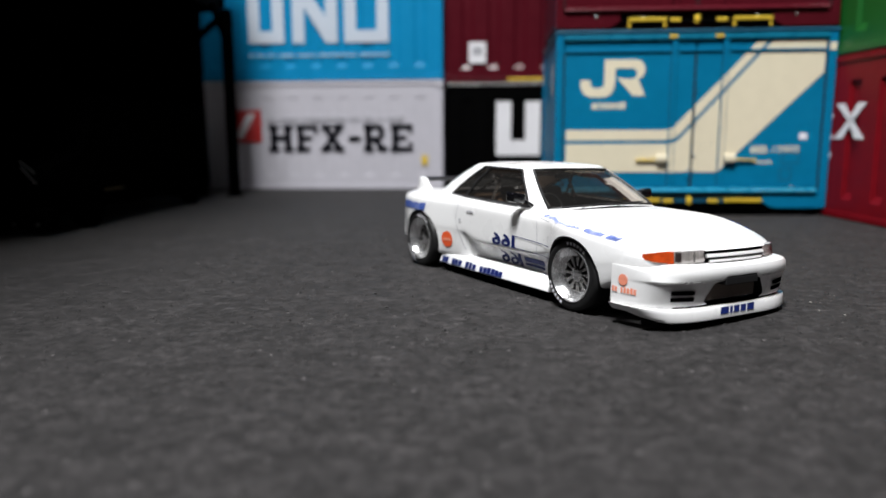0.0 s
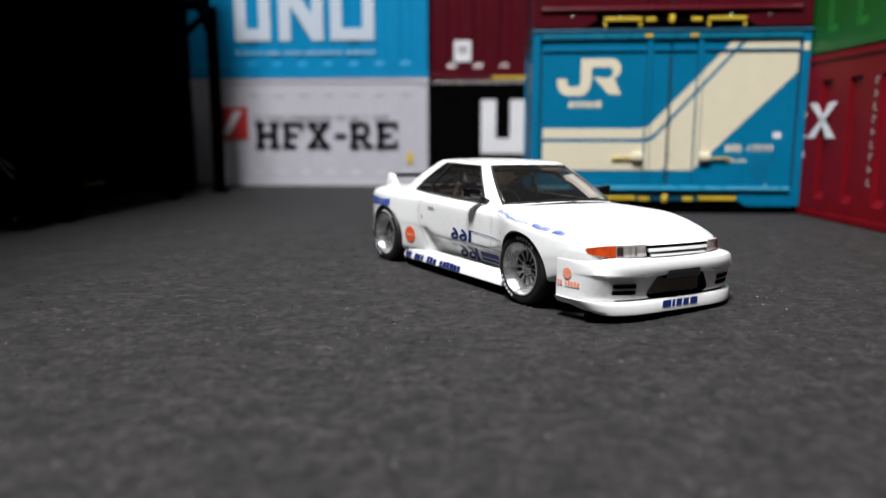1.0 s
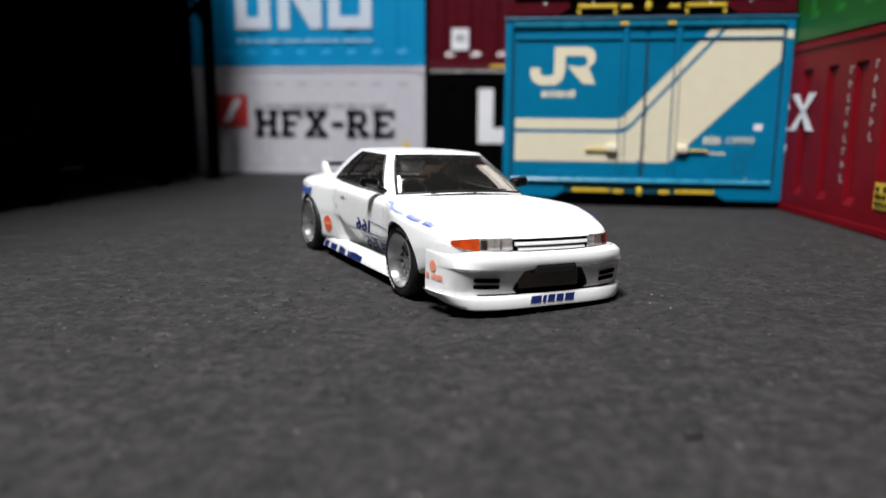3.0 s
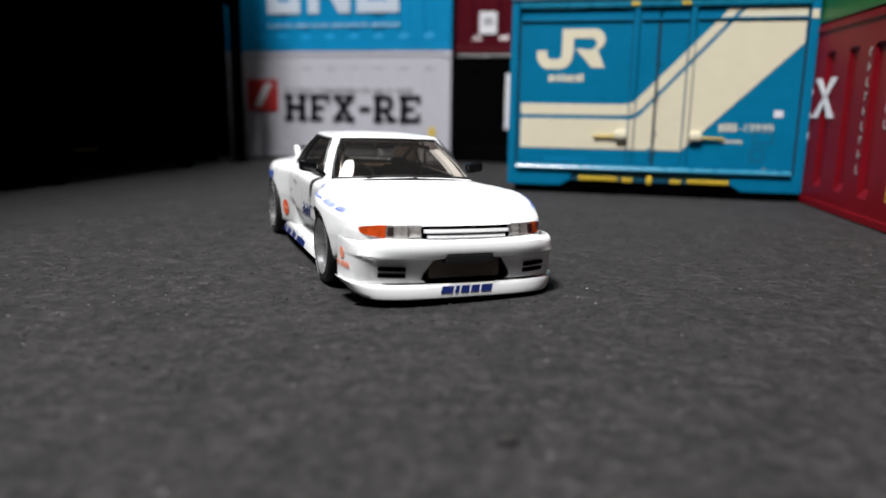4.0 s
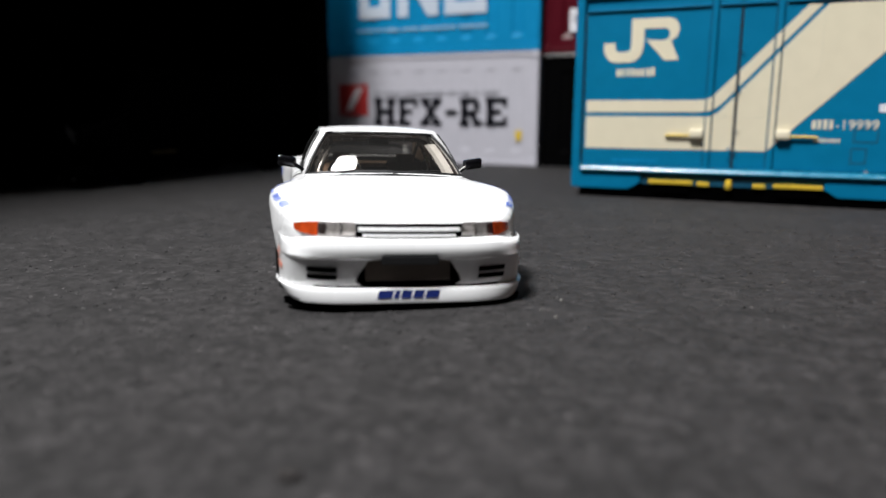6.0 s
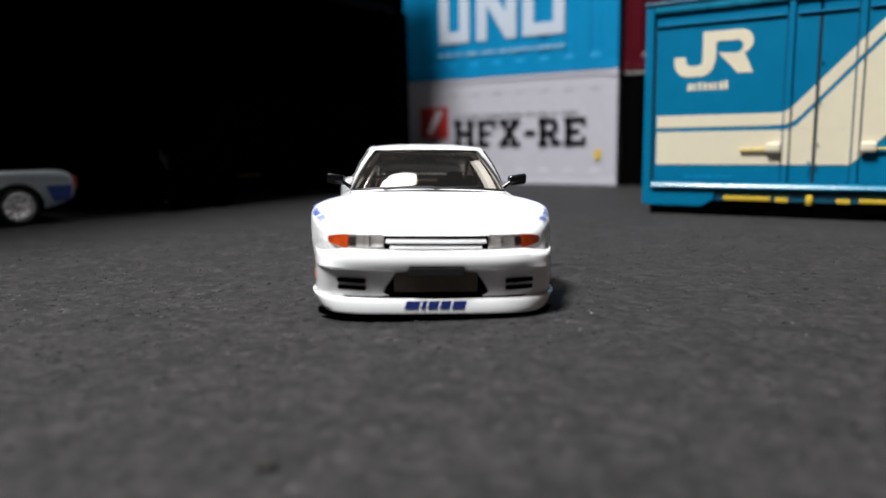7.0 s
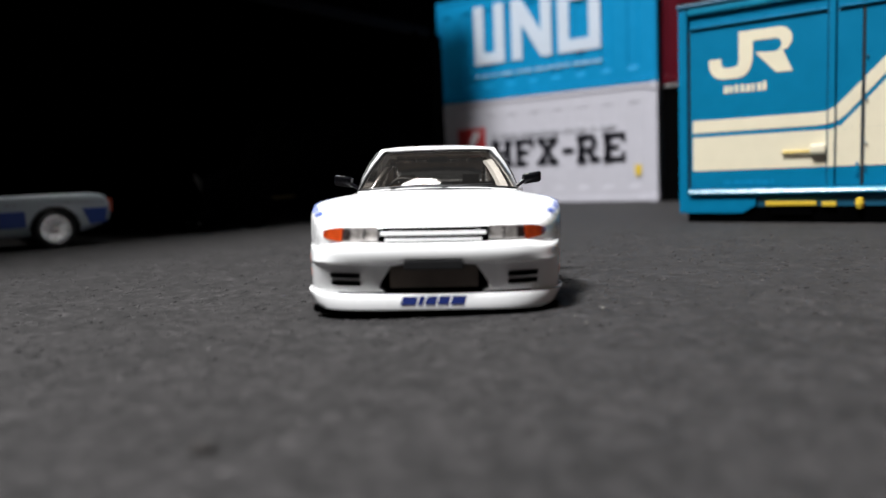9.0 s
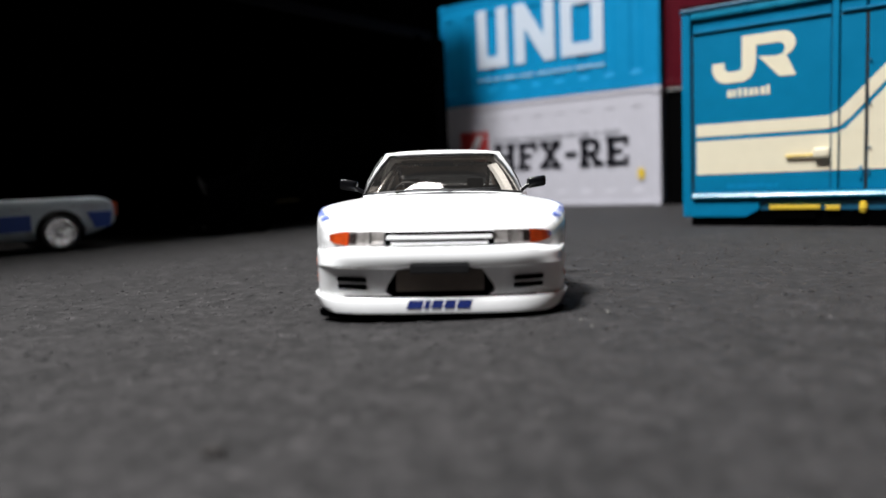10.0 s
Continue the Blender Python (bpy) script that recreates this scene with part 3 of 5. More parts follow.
PROUD = (0.055, 0.015, 0.055, 0.055, 0.015, 0.055)


def clipped(poly, x0, x1):
    for side, lim in ((1, x0), (-1, x1)):
        out = []
        for i, (ax, az) in enumerate(poly):
            bx, bz = poly[(i + 1) % len(poly)]
            ia, ib = side * (ax - lim) >= 0, side * (bx - lim) >= 0
            if ia:
                out.append((ax, az))
            if ia != ib:
                f = (lim - ax) / (bx - ax)
                out.append((lim, az + f * (bz - az)))
        poly = out
    return poly


def stripe(poly, name="stripe"):
    for (a, b), p in zip(LEAF, PROUD):
        piece = clipped(poly, a, b)
        if len(piece) > 2:
            mark(name, flat(jp(*piece)), M_CREAM, jr, "cream stripe", y=p, thick=0.006)


# upper thin stripe with its knee, then up the slope
stripe([(1.27, 1.455), (3.05, 1.455), (3.05, 1.650), (1.27, 1.655)])
stripe([(3.05, 1.455), (3.24, 1.465), (3.36, 1.50), (3.48, 1.60), (3.36, 1.74), (3.28, 1.68), (3.18, 1.655), (3.05, 1.650)])
stripe([(3.48, 1.60), (4.80, 3.065), (4.61, 3.065), (3.36, 1.74)])
# broad stripe below it
stripe([(1.27, 0.84), (4.18, 0.84), (4.18, 1.385), (1.27, 1.385)])
stripe([(3.28, 1.386), (4.18, 1.386), (4.845, 2.065), (4.845, 3.022), (3.53, 1.565), (3.42, 1.445)])
stripe([(4.18, 0.84), (6.05, 2.71), (6.05, 3.065), (4.887, 3.065), (4.846, 3.023), (4.846, 2.065), (4.18, 1.386)])
mark("stripe", flat(jp((4.655, 3.122), (4.845, 3.122), (5.005, 3.295), (4.815, 3.295))), M_CREAM, jr, y=0.055, thick=0.006)
mark("stripe", flat(jp((4.93, 3.122), (6.055, 3.122), (6.055, 3.295), (5.09, 3.295))), M_CREAM, jr, y=0.055, thick=0.006)
part("stripe_end", box(JW - 0.145, JW - 0.03, -0.008, 0.02, 2.955, 3.10, 0.004), M_CREAM, jr, "cream stripe end on the post")
sp = bars(0.55, 1.0, 2.2, 2.9, 2, 3)
for v in sp.verts:
    v.co = Vector((-0.0, v.co.x, v.co.z))
part("side_print", sp, M_LETTER, jr)


def arc(cx, cz, r, a0, a1, n=8):
    return [(cx + r * math.cos(radians(a0 + (a1 - a0) * i / n)), cz + r * math.sin(radians(a0 + (a1 - a0) * i / n))) for i in range(n + 1)]


# the railway mark: a hook and a looped block, as plain shapes
s = 0.19
hook = bmesh.new()
flat(jp((1.53, 2.47), (1.53, 2.60), (1.72, 2.60), (1.72, 2.50)), 0, hook)
flat(jp(*([(1.53, 2.47), (1.72, 2.50)][::-1] + arc(1.76, 2.50, 0.225, 190, 270, 6) + arc(1.88, 2.32, 0.045, 270, 270, 1)[:1] + [(1.88, 2.45), (1.78, 2.45)])), 0, hook)
flat(jp(*([(1.88, 2.275)] + arc(1.95, 2.50, 0.225, 275, 350, 6) + [(2.19, 2.56), (1.98, 2.56), (1.97, 2.47), (1.88, 2.45)])), 0, hook)
flat(jp((1.98, 2.56), (2.19, 2.56), (2.19, 2.815), (1.98, 2.98)), 0, hook)
flat(jp((1.98, 2.98), (2.19, 2.815), (2.50, 2.815), (2.52, 2.98)), 0, hook)
flat(jp(*([(2.50, 2.815)] + [(2.52, 2.98)] + arc(2.56, 2.79, 0.19, 80, -60, 8) + [(2.50, 2.62)] + arc(2.50, 2.72, 0.1, -60, 80, 5))), 0, hook)
flat(jp((2.22, 2.64), (2.44, 2.62), (2.62, 2.62), (2.76, 2.30), (2.53, 2.30)), 0.0, hook)
mark("railway_mark", hook, M_CREAM, jr, "cream rail mark", y=0.055, thick=0.006)
mark("small_print", bars(1.76 - JX, 2.5 - JX, 2.05 - JZ, 2.19 - JZ, 9, 8), M_CREAM, jr, "line of cream print", y=0.055, thick=0.005)
mark("small_print", bars(4.80 - JX, 5.12 - JX, 1.20 - JZ, 1.36 - JZ, 4, 9), M_CREAM, jr, y=0.055, thick=0.005)
mark("number_print", shifted(letters("-19999", 0.150, bold=0.0), 5.12 - JX, 1.20 - JZ), M_CREAM, jr, "cream number", y=0.055, thick=0.005)
mark("small_print", bars(4.85 - JX, 5.25 - JX, 1.0 - JZ, 1.06 - JZ, 10, 10), M_CREAM, jr, y=0.055, thick=0.005)
mark("label_square", rect(5.68 - JX, 5.83 - JX, 1.46 - JZ, 1.58 - JZ), M_LETTER, jr, "white square label", y=0.055, thick=0.005)
mark("small_print", bars(1.75 - JX, 2.5 - JX, 0.60 - JZ, 0.68 - JZ, 24, 11), M_SKY, jr, "pale small print", y=0.055, thick=0.005)
for a, b, w, h in ((5.38, 1.0, 0.33, 0.22), (5.36, 0.68, 0.22, 0.24)):
    fr = rect(a - JX, a + w - JX, b - JZ, b + 0.02 - JZ)
    rect(a - JX, a + w - JX, b + h - 0.02 - JZ, b + h - JZ, 0, fr)
    rect(a - JX, a + 0.02 - JX, b + 0.02 - JZ, b + h - 0.02 - JZ, 0, fr)
    rect(a + w - 0.02 - JX, a + w - JX, b + 0.02 - JZ, b + h - 0.02 - JZ, 0, fr)
    mark("label_frame", fr, M_TEALDARK, jr, y=0.055, thick=0.003)
for a, b in ((5.6, 0.55), (4.5, 0.5)):
    part("rivet", lathe([(0, -0.03), (0.03, -0.02), (0.035, 0.05)], 10, "y", (a - JX, 0.04, b - JZ)), M_STEEL, jr)

upper = rail_container("maroon rail container with yellow fittings, on a teal one", JX - 0.02, JY - 0.02, JZ + JH + 0.03, JW, JH, JD, M_MAROON, M_BLACKBOX, False, 0.03)

# the dark red and the green container along the side
SX, SY, SYAW = 6.14, 14.9, -84.8
red = sea_container("dark red container with white lettering, under a green one", SX, SY, 0, W, 2.98, D, M_CRIMSON, SYAW, n=8, group="containers along the side", first=0.62, pitch=0.87)
green = sea_container("green container stacked on a dark red one", SX + 0.02, SY, 3.0, W, 3.1, D, M_GREEN, SYAW, n=8, group="containers along the side", first=0.62, pitch=0.87)


def along(y):
    return (SY - y) / math.cos(radians(SYAW + 90))


def red_mark(name, a, b, z0, z1, bm, material, label=""):
    mark(name, bm, material, red, label, y=0.02, thick=0.006)


k = along(12.9)
xm = bmesh.new()
flat([(k - 0.95, 1.47), (k - 0.68, 1.47), (k - 0.38, 1.80), (k - 0.54, 1.80)], 0, xm)
flat([(k - 0.30, 1.47), (k - 0.02, 1.47), (k - 0.38, 1.80), (k - 0.54, 1.80)], 0, xm)
flat([(k - 0.54, 1.80), (k - 0.38, 1.80), (k - 0.68, 2.11), (k - 0.95, 2.11)], 0, xm)
flat([(k - 0.54, 1.80), (k - 0.38, 1.80), (k, 2.11), (k - 0.28, 2.11)], 0, xm)
red_mark("letter", 0, 0, 0, 0, xm, M_LETTER, "white letter")
rm = bmesh.new()
rect(k - 1.75, k - 1.52, 1.47, 2.11, 0, rm)
flat([(k - 1.52, 2.11), (k - 1.52, 1.96), (k - 1.3, 1.96), (k - 1.2, 1.9), (k - 1.3, 1.82), (k - 1.52, 1.82), (k - 1.52, 1.7), (k - 1.2, 1.7), (k - 1.02, 1.88), (k - 1.12, 2.08)][::-1], 0, rm)
flat([(k - 1.42, 1.7), (k - 1.2, 1.7), (k - 0.98, 1.47), (k - 1.24, 1.47)], 0, rm)
red_mark("letter", 0, 0, 0, 0, rm, M_LETTER, "white letter")
red_mark("small_print", 0, 0, 0, 0, bars(k - 1.4, k - 0.98, 1.10, 1.22, 3, 4), M_LETTER)
for kk, z0, n in ((3.03, 2.46, 9), (3.73, 2.5, 6)):
    for i in range(n):
        zz = z0 - 0.205 * i
        glyph = rect(kk, kk + 0.028, zz - 0.115, zz)
        rect(kk + 0.028, kk + 0.085, zz - (0.03, 0.075, 0.13)[i % 3], zz - (0.0, 0.045, 0.1)[i % 3], 0, glyph)
        red_mark("upright_print", 0, 0, 0, 0, glyph, M_DULLPRINT)
LY = 4.06
red_mark("yellow_label", 0, 0, 0, 0, rect(LY, LY + 0.55, 0.40, 0.78), M_YELLOW, "yellow label with dark print")
for i in range(3):
    mark("label_print", bars(LY + 0.05, LY + 0.5, 0.44 + 0.11 * i, 0.51 + 0.11 * i, 5, i), M_INK, red, y=0.006, thick=0.004)


# ---- the white coupe ----
LEAN = -1.4  # degrees by which the body leans on its springs; the wheels stand on the sheet
from mathutils.bvhtree import BVHTree

BUMPER = (1.60, 0.665, 0.930, 3.8)
LIP = (1.60, 0.655, 0.938, 4.2)
FACE = (1.50, 0.765, 0.89, 3.0)


def nose(y, grow=0.0, plan=BUMPER):
    """Plan of the nose at the side distance y: the point, moved outwards by grow (less at the flanks)."""
    x0, a, b, n = plan
    k = min(abs(y) / b, 1.0)
    x = x0 + a * max(1 - k ** n, 0.0) ** (1 / n)
    g = Vector((max((x - x0) / a, 0) ** (n - 1) / a, math.copysign(k ** (n - 1), y) / b, 0)).normalized()
    return Vector((x, math.copysign(k * b, y), 0)) + grow * (0.02 + 0.98 * g.x ** 2) * g


def spread(y0, y1, n, plan=BUMPER):
    """Side distances between y0 and y1, set closer where the plan turns."""
    b, p = plan[2], plan[3] / 2
    f = lambda y: math.copysign(math.asin(min((abs(y) / b), 1.0) ** p), y)
    g = lambda t: math.copysign(b * abs(math.sin(t)) ** (1 / p), t)
    return [g(f(y0) + (f(y1) - f(y0)) * i / n) for i in range(n + 1)]


def swept_nose(profile, y0, y1, n=60, inner=0.07, plan=BUMPER):
    """A solid band round the nose: profile of (outward, z) from foot to top, with a back face."""
    rows = []
    for y in spread(y0, y1, n, plan):
        row = [nose(y, o, plan) + Vector((0, 0, z)) for o, z in profile]
        row += [nose(y, -inner, plan) + Vector((0, 0, z)) for o, z in (profile[-1], profile[0])]
        rows.append(row)
    bm = grid([r + [r[0]] for r in rows])
    bmesh.ops.remove_doubles(bm, verts=bm.verts, dist=1e-5)
    bmesh.ops.holes_fill(bm, edges=bm.edges[:], sides=0)
    bmesh.ops.recalc_face_normals(bm, faces=bm.faces)
    return bm


T_W = ([-2.28, -2.22, -2.12, -1.98, -1.74, -1.43, -1.20, -1.02, -0.78, -0.3, 0.3, 0.75, 0.92, 1.06, 1.265, 1.52, 1.68, 1.9, 2.0, 2.1, 2.2, 2.25],
       [0.68, 0.76, 0.81, 0.88, 0.97, 1.00, 0.975, 0.915, 0.875, 0.862, 0.862, 0.872, 0.912, 0.992, 1.030, 1.003, 0.952, 0.868, 0.81, 0.72, 0.56, 0.36])
T_S = ([-2.28, -2.2, -1.7, -1.3, -0.9, 0.7, 1.0, 1.3, 1.6, 1.95, 2.15, 2.25], [0.76, 0.825, 0.85, 0.86, 0.845, 0.80, 0.795, 0.78, 0.73, 0.655, 0.61, 0.58])
T_T = ([-2.28, -2.2, -1.5, 0.85, 1.4, 1.8, 2.05, 2.18, 2.25], [0.80, 0.885, 0.90, 0.855, 0.785, 0.72, 0.67, 0.64, 0.60])
T_B = ([-2.28, -1.75, -1.3, 1.3, 1.6, 1.75, 2.25], [0.28, 0.2, 0.15, 0.15, 0.2, 0.30, 0.40])


def body_section(x):
    w, zs, zt, zb = (np.interp(x, *t) for t in (T_W, T_S, T_T, T_B))
    k = np.interp(x, [-0.66, -0.42, 0.72, 0.92], [0, 1, 1, 0])
    zl, zm = (zb + 0.3 * (zs - zb)) * (1 - k) + 0.27 * k, (zb + 0.5 * (zs - zb)) * (1 - k) + 0.388 * k
    return [(0, zb), (w * 0.6, zb), (w * (0.95 - 0.03 * k), zb + 0.005), (w * (0.975 - 0.13 * k), zb + 0.05), (w * (0.99 - 0.145 * k), zl - 0.02 * k), (w * (0.995 - 0.12 * k), zm - 0.03 - 0.005 * k), (w * (1.0 - 0.008 * k), zm), (w * 1.0, zm + 0.07 - 0.045 * k), (w * 0.995, zs - 0.10),
            (w * 0.99, zs - 0.042), (w * 0.935, zs + 0.004), (w * 0.76, zs + (zt - zs) * 0.55 + 0.01), (w * 0.42, zt - 0.006), (0, zt)]


def car_body(stations, section, levels=2):
    bm = bmesh.new()
    rings = []
    for x in stations:
        half = section(x)
        pts = [(x, y, z) for y, z in half] + [(x, -y, z) for y, z in half[-2:0:-1]]
        rings.append([bm.verts.new(p) for p in pts])
    for a, b in zip(rings, rings[1:]):
        for i in range(len(a)):
            bm.faces.new((a[i], a[(i + 1) % len(a)], b[(i + 1) % len(a)], b[i]))
    bm.faces.new(rings[0])
    bm.faces.new(rings[-1])
    return bm


def cylinder_y(x, z, r, y0, y1, bm=None, seg=48):
    return lathe([(0, y0), (r, y0), (r, y1), (0, y1)], seg, "y", (x, 0, z), bm)


def coupe(x0, y0, yaw):
    car = thing("model_car", "white widebody coupe model car with blue race lettering", "model car", x0, y0, 0, yaw)
    AF, AR, WZ, WR = 1.275, -1.44, 0.335, 0.335
    AZ, ARCH = 0.300, 0.362
    stations = [2.25, 2.22, 2.16, 2.08, 1.98, 1.88, 1.72, 1.56, 1.42, 1.3, 1.18, 1.04, 0.9, 0.75, 0.5, 0.2, -0.15, -0.38, -0.48, -0.60, -0.70, -0.85, -1.07, -1.26, -1.42, -1.56, -1.68, -1.78, -1.93, -2.08, -2.2, -2.26, -2.28]
    cut = bmesh.new()
    for ax in (AF, AR):
        for a, b in ((0.62, 1.3), (-1.3, -0.62)):
            cut = cylinder_y(ax, AZ, ARCH, a, b, cut)
    cabin = [(0.66, 0.60), (0.80, 1.2), (-1.52, 1.2), (-1.40, 0.70), (-1.0, 0.30), (0.55, 0.30)]
    cut = prism(cabin, -0.69, 0.69, "y", cut)
    bm = worked(car_body(stations, body_section), 2, cut)
    shell = bm.copy()
    tree = BVHTree.FromBMesh(shell)
    shell.free()
    body = part("body", bm, [M_PAINT, M_BLACK], car, "glossy white body", smooth=38)

    def onto(bm2, way="side", lift=0.006):
        """Lays flat print, drawn in x-z, on the right flank; or, drawn in y-z, on the nose."""
        for v in bm2.verts:
            hit = tree.ray_cast(Vector((v.co.x, -2.0, v.co.z)), Vector((0, 1, 0)))
            v.co.y = (hit[0].y if hit[0] else -0.85) - lift
        return bm2

    def fine(bm2):
        bmesh.ops.subdivide_edges(bm2, edges=[e for e in bm2.edges if e.calc_length() > 0.12], cuts=3, use_grid_fill=True)
        bmesh.ops.triangulate(bm2, faces=bm2.faces)
        return bm2

    # front bumper with its openings, and the lip below it
    cut = prism([(-0.33, 0.172), (0.33, 0.172), (0.385, 0.205), (0.37, 0.25), (0.295, 0.36), (0.2, 0.372), (0.195, 0.412), (-0.195, 0.412), (-0.2, 0.372), (-0.295, 0.36), (-0.37, 0.25), (-0.385, 0.205)], 1.9, 2.6, "x")
    bm = swept_nose([(0.0, 0.155), (0.0, 0.176), (0.006, 0.178), (0.010, 0.20), (0.036, 0.362), (0.040, 0.370), (0.058, 0.380), (0.068, 0.392), (0.075, 0.43), (0.070, 0.466), (0.058, 0.492), (0.036, 0.510), (0.008, 0.519), (-0.02, 0.522)], -0.929, 0.929, inner=0.10)
    ease = lambda y, a, b: (lambda f: f * f * (3 - 2 * f))(min(1.0, max(0.0, (abs(y) - a) / (b - a))))
    for v in bm.verts:
        side_on = ease(v.co.y, 0.62, 0.86)
        if v.co.z < 0.40 and v.co.x > 1.7:
            v.co.x += 0.024 * side_on * (1 - ease(v.co.y, 0.86, 0.93)) * min(1.0, (v.co.z - 0.15) / 0.04)
        v.co.z -= 0.030 * side_on * max(0.0, (v.co.z - 0.45) / 0.07)
    bumper = part("front_bumper", worked(bm, 0, cut), [M_PAINT, M_BLACK], car, "white front bumper with a wide intake", smooth=24)
    bm = swept_nose([(0.0, 0.052), (0.060, 0.054), (0.069, 0.062), (0.070, 0.088), (0.060, 0.132), (0.050, 0.160), (0.044, 0.165), (-0.02, 0.165)], -0.9375, 0.9375, inner=0.14, plan=LIP)
    for v in bm.verts:
        v.co.y *= 1.012 - 0.05 * min(1.0, max(0.0, (0.165 - v.co.z) / 0.12))
        v.co.z += max(0.0, 0.16 - v.co.z) * 0.52 * min(1.0, max(0.0, (2.23 - v.co.x) / 0.32))
    lip = part("front_lip", bm, M_PAINT, car, "white front lip spoiler", smooth=35)
    part("lip_gap", swept_nose([(0.002, 0.160), (0.002, 0.182)], -0.90, 0.90, inner=0.05), M_MATTE, lip, "dark joint above the lip")
    # added dead-black strip in place of the shadow below the lip
    part("chassis_edge", swept_nose([(0.0, 0.012), (0.022, 0.016), (0.030, 0.062)], -0.88, 0.88, inner=0.2, plan=LIP), M_MATTE, car, "black strip for the shade under the lip")
    # intake: cooler with fins, black surround
    part("intake_back", box(2.02, 2.09, -0.41, 0.41, 0.16, 0.43), M_MATTE, bumper)
    cooler = part("intercooler", box(2.18, 2.235, -0.31, 0.31, 0.20, 0.35, 0.008), M_COOLER, bumper, "grey finned intercooler")
    for i in range(7):
        z = 0.213 + 0.02 * i
        part("fin", box(2.235, 2.242, -0.305, 0.305, z, z + 0.009), M_COOLER, cooler)
    part("plate_holder", box(2.17, 2.34, -0.205, 0.205, 0.338, 0.402, 0.008), M_BLACK, bumper, "black plate holder")
    # fog slots
    for side in (-1, 1):
        for z in (0.222, 0.276):
            rows = []
            for y in spread(0.512, 0.712, 8):
                zz = z + 0.02 * (y - 0.5)
                rows.append([nose(side * y, 0.041 + 0.16 * (q - 0.3)) + Vector((0, 0, q)) for q in (zz, zz + 0.033)] + [nose(side * y, -0.03) + Vector((0, 0, q)) for q in (zz + 0.033, zz)])
            bm = grid([r + [r[0]] for r in rows])
            bmesh.ops.remove_doubles(bm, verts=bm.verts, dist=1e-5)
            bmesh.ops.holes_fill(bm, edges=bm.edges[:], sides=0)
            part("vent_slot", bm, M_MATTE, bumper, "black vent slot")
    # nose panel behind lamps
    part("nose_panel", swept_nose([(-0.006, 0.500), (-0.010, 0.625)], -0.385, 0.385, n=20, inner=0.12, plan=FACE), M_MATTE, car)

    # grille bars and lamps
    def band(y0, y1, z0, z1, out0, out1, n=14, back=0.06, za=None, zb=None, sink=0.004):
        rows = []
        for i, y in enumerate(spread(y0, y1, n, FACE)):
            f = (y - y0) / (y1 - y0)
            a = z0 if za is None else za(f)
            b = z1 if zb is None else zb(f)
            m = 0.5 * (a + b)
            rows.append([nose(y, out0, FACE) + Vector((0, 0, a)), nose(y, 0.5 * (out0 + out1) + sink, FACE) + Vector((0, 0, m)), nose(y, out1, FACE) + Vector((0, 0, b)),
                         nose(y, -back, FACE) + Vector((0, 0, b)), nose(y, -back, FACE) + Vector((0, 0, a))])
        bm2 = grid([r + [r[0]] for r in rows])
        bmesh.ops.remove_doubles(bm2, verts=bm2.verts, dist=1e-5)
        bmesh.ops.holes_fill(bm2, edges=bm2.edges[:], sides=0)
        return bm2

    for z0, z1, w, o in ((0.571, 0.598, 0.365, 0.004), (0.529, 0.554, 0.335, 0.006)):
        part("grille_bar", band(-w, w, z0, z1, o + 0.012, o, 20, back=0.03), M_PAINT, car, "white grille bar", smooth=35)
    part("grille_bar", band(-0.385, 0.385, 0.626, 0.638, 0.010, -0.006, 20, back=0.06), M_PAINT, car, "white hood edge", smooth=35)
    for side in (-1, 1):
        low = lambda f: 0.542 - 0.022 * f
        top = lambda f: 0.630 - 0.006 * f
        lamp = part("headlight", band(side * 0.385, side * 0.642, 0, 0, 0.012, -0.010, 14, za=low, zb=top, sink=-0.012), M_REFLECTOR, car, "silver headlight behind clear glass", smooth=35)
        part("lens", band(side * 0.387, side * 0.642, 0, 0, 0.019, -0.004, 14, za=low, zb=top, back=-0.002), M_CLEAR, lamp, "clear lens", smooth=35)
        low2 = lambda f: 0.526 + 0.030 * f ** 2
        top2 = lambda f: 0.624 - 0.048 * f ** 2
        part("turn_signal", band(side * 0.645, side * 0.845, 0, 0, 0.018, -0.006, 12, za=low2, zb=top2), M_AMBER, car, "amber turn signal", smooth=35)
        part("lamp_bowl", band(side * 0.590, side * 0.634, 0.540, 0.612, 0.013, 0.001, 6, back=0.03, sink=0.0), M_BOWL, lamp, "dark lamp bowl", smooth=35)
        part("lamp_divider", band(side * 0.478, side * 0.492, 0.540, 0.618, 0.010, 0.0, 3, back=0.03, sink=0.0), M_STEEL, lamp, smooth=35)

    # greenhouse
    base = [(0.86, 0.0), (0.855, 0.24), (0.835, 0.45), (0.785, 0.62), (0.715, 0.735), (0.45, 0.765), (0.2, 0.775), (-0.1, 0.778), (-0.45, 0.775), (-0.8, 0.765), (-1.13, 0.745), (-1.32, 0.72), (-1.47, 0.67), (-1.56, 0.58), (-1.60, 0.35), (-1.61, 0.0)]
    top = [(0.165, 0.0), (0.16, 0.16), (0.15, 0.32), (0.125, 0.43), (0.08, 0.48), (0.02, 0.565), (-0.08, 0.575), (-0.2, 0.58), (-0.32, 0.58), (-0.44, 0.577), (-0.55, 0.57), (-0.68, 0.56), (-0.82, 0.535), (-0.92, 0.47), (-0.95, 0.27), (-0.955, 0.0)]
    zb_ = [0.838, 0.835, 0.828, 0.815, 0.803, 0.805, 0.806, 0.812, 0.82, 0.83, 0.84, 0.85, 0.865, 0.875, 0.885, 0.885]
    zt_ = [1.250, 1.250, 1.248, 1.246, 1.242, 1.238, 1.240, 1.242, 1.244, 1.246, 1.247, 1.245, 1.241, 1.240, 1.242, 1.243]
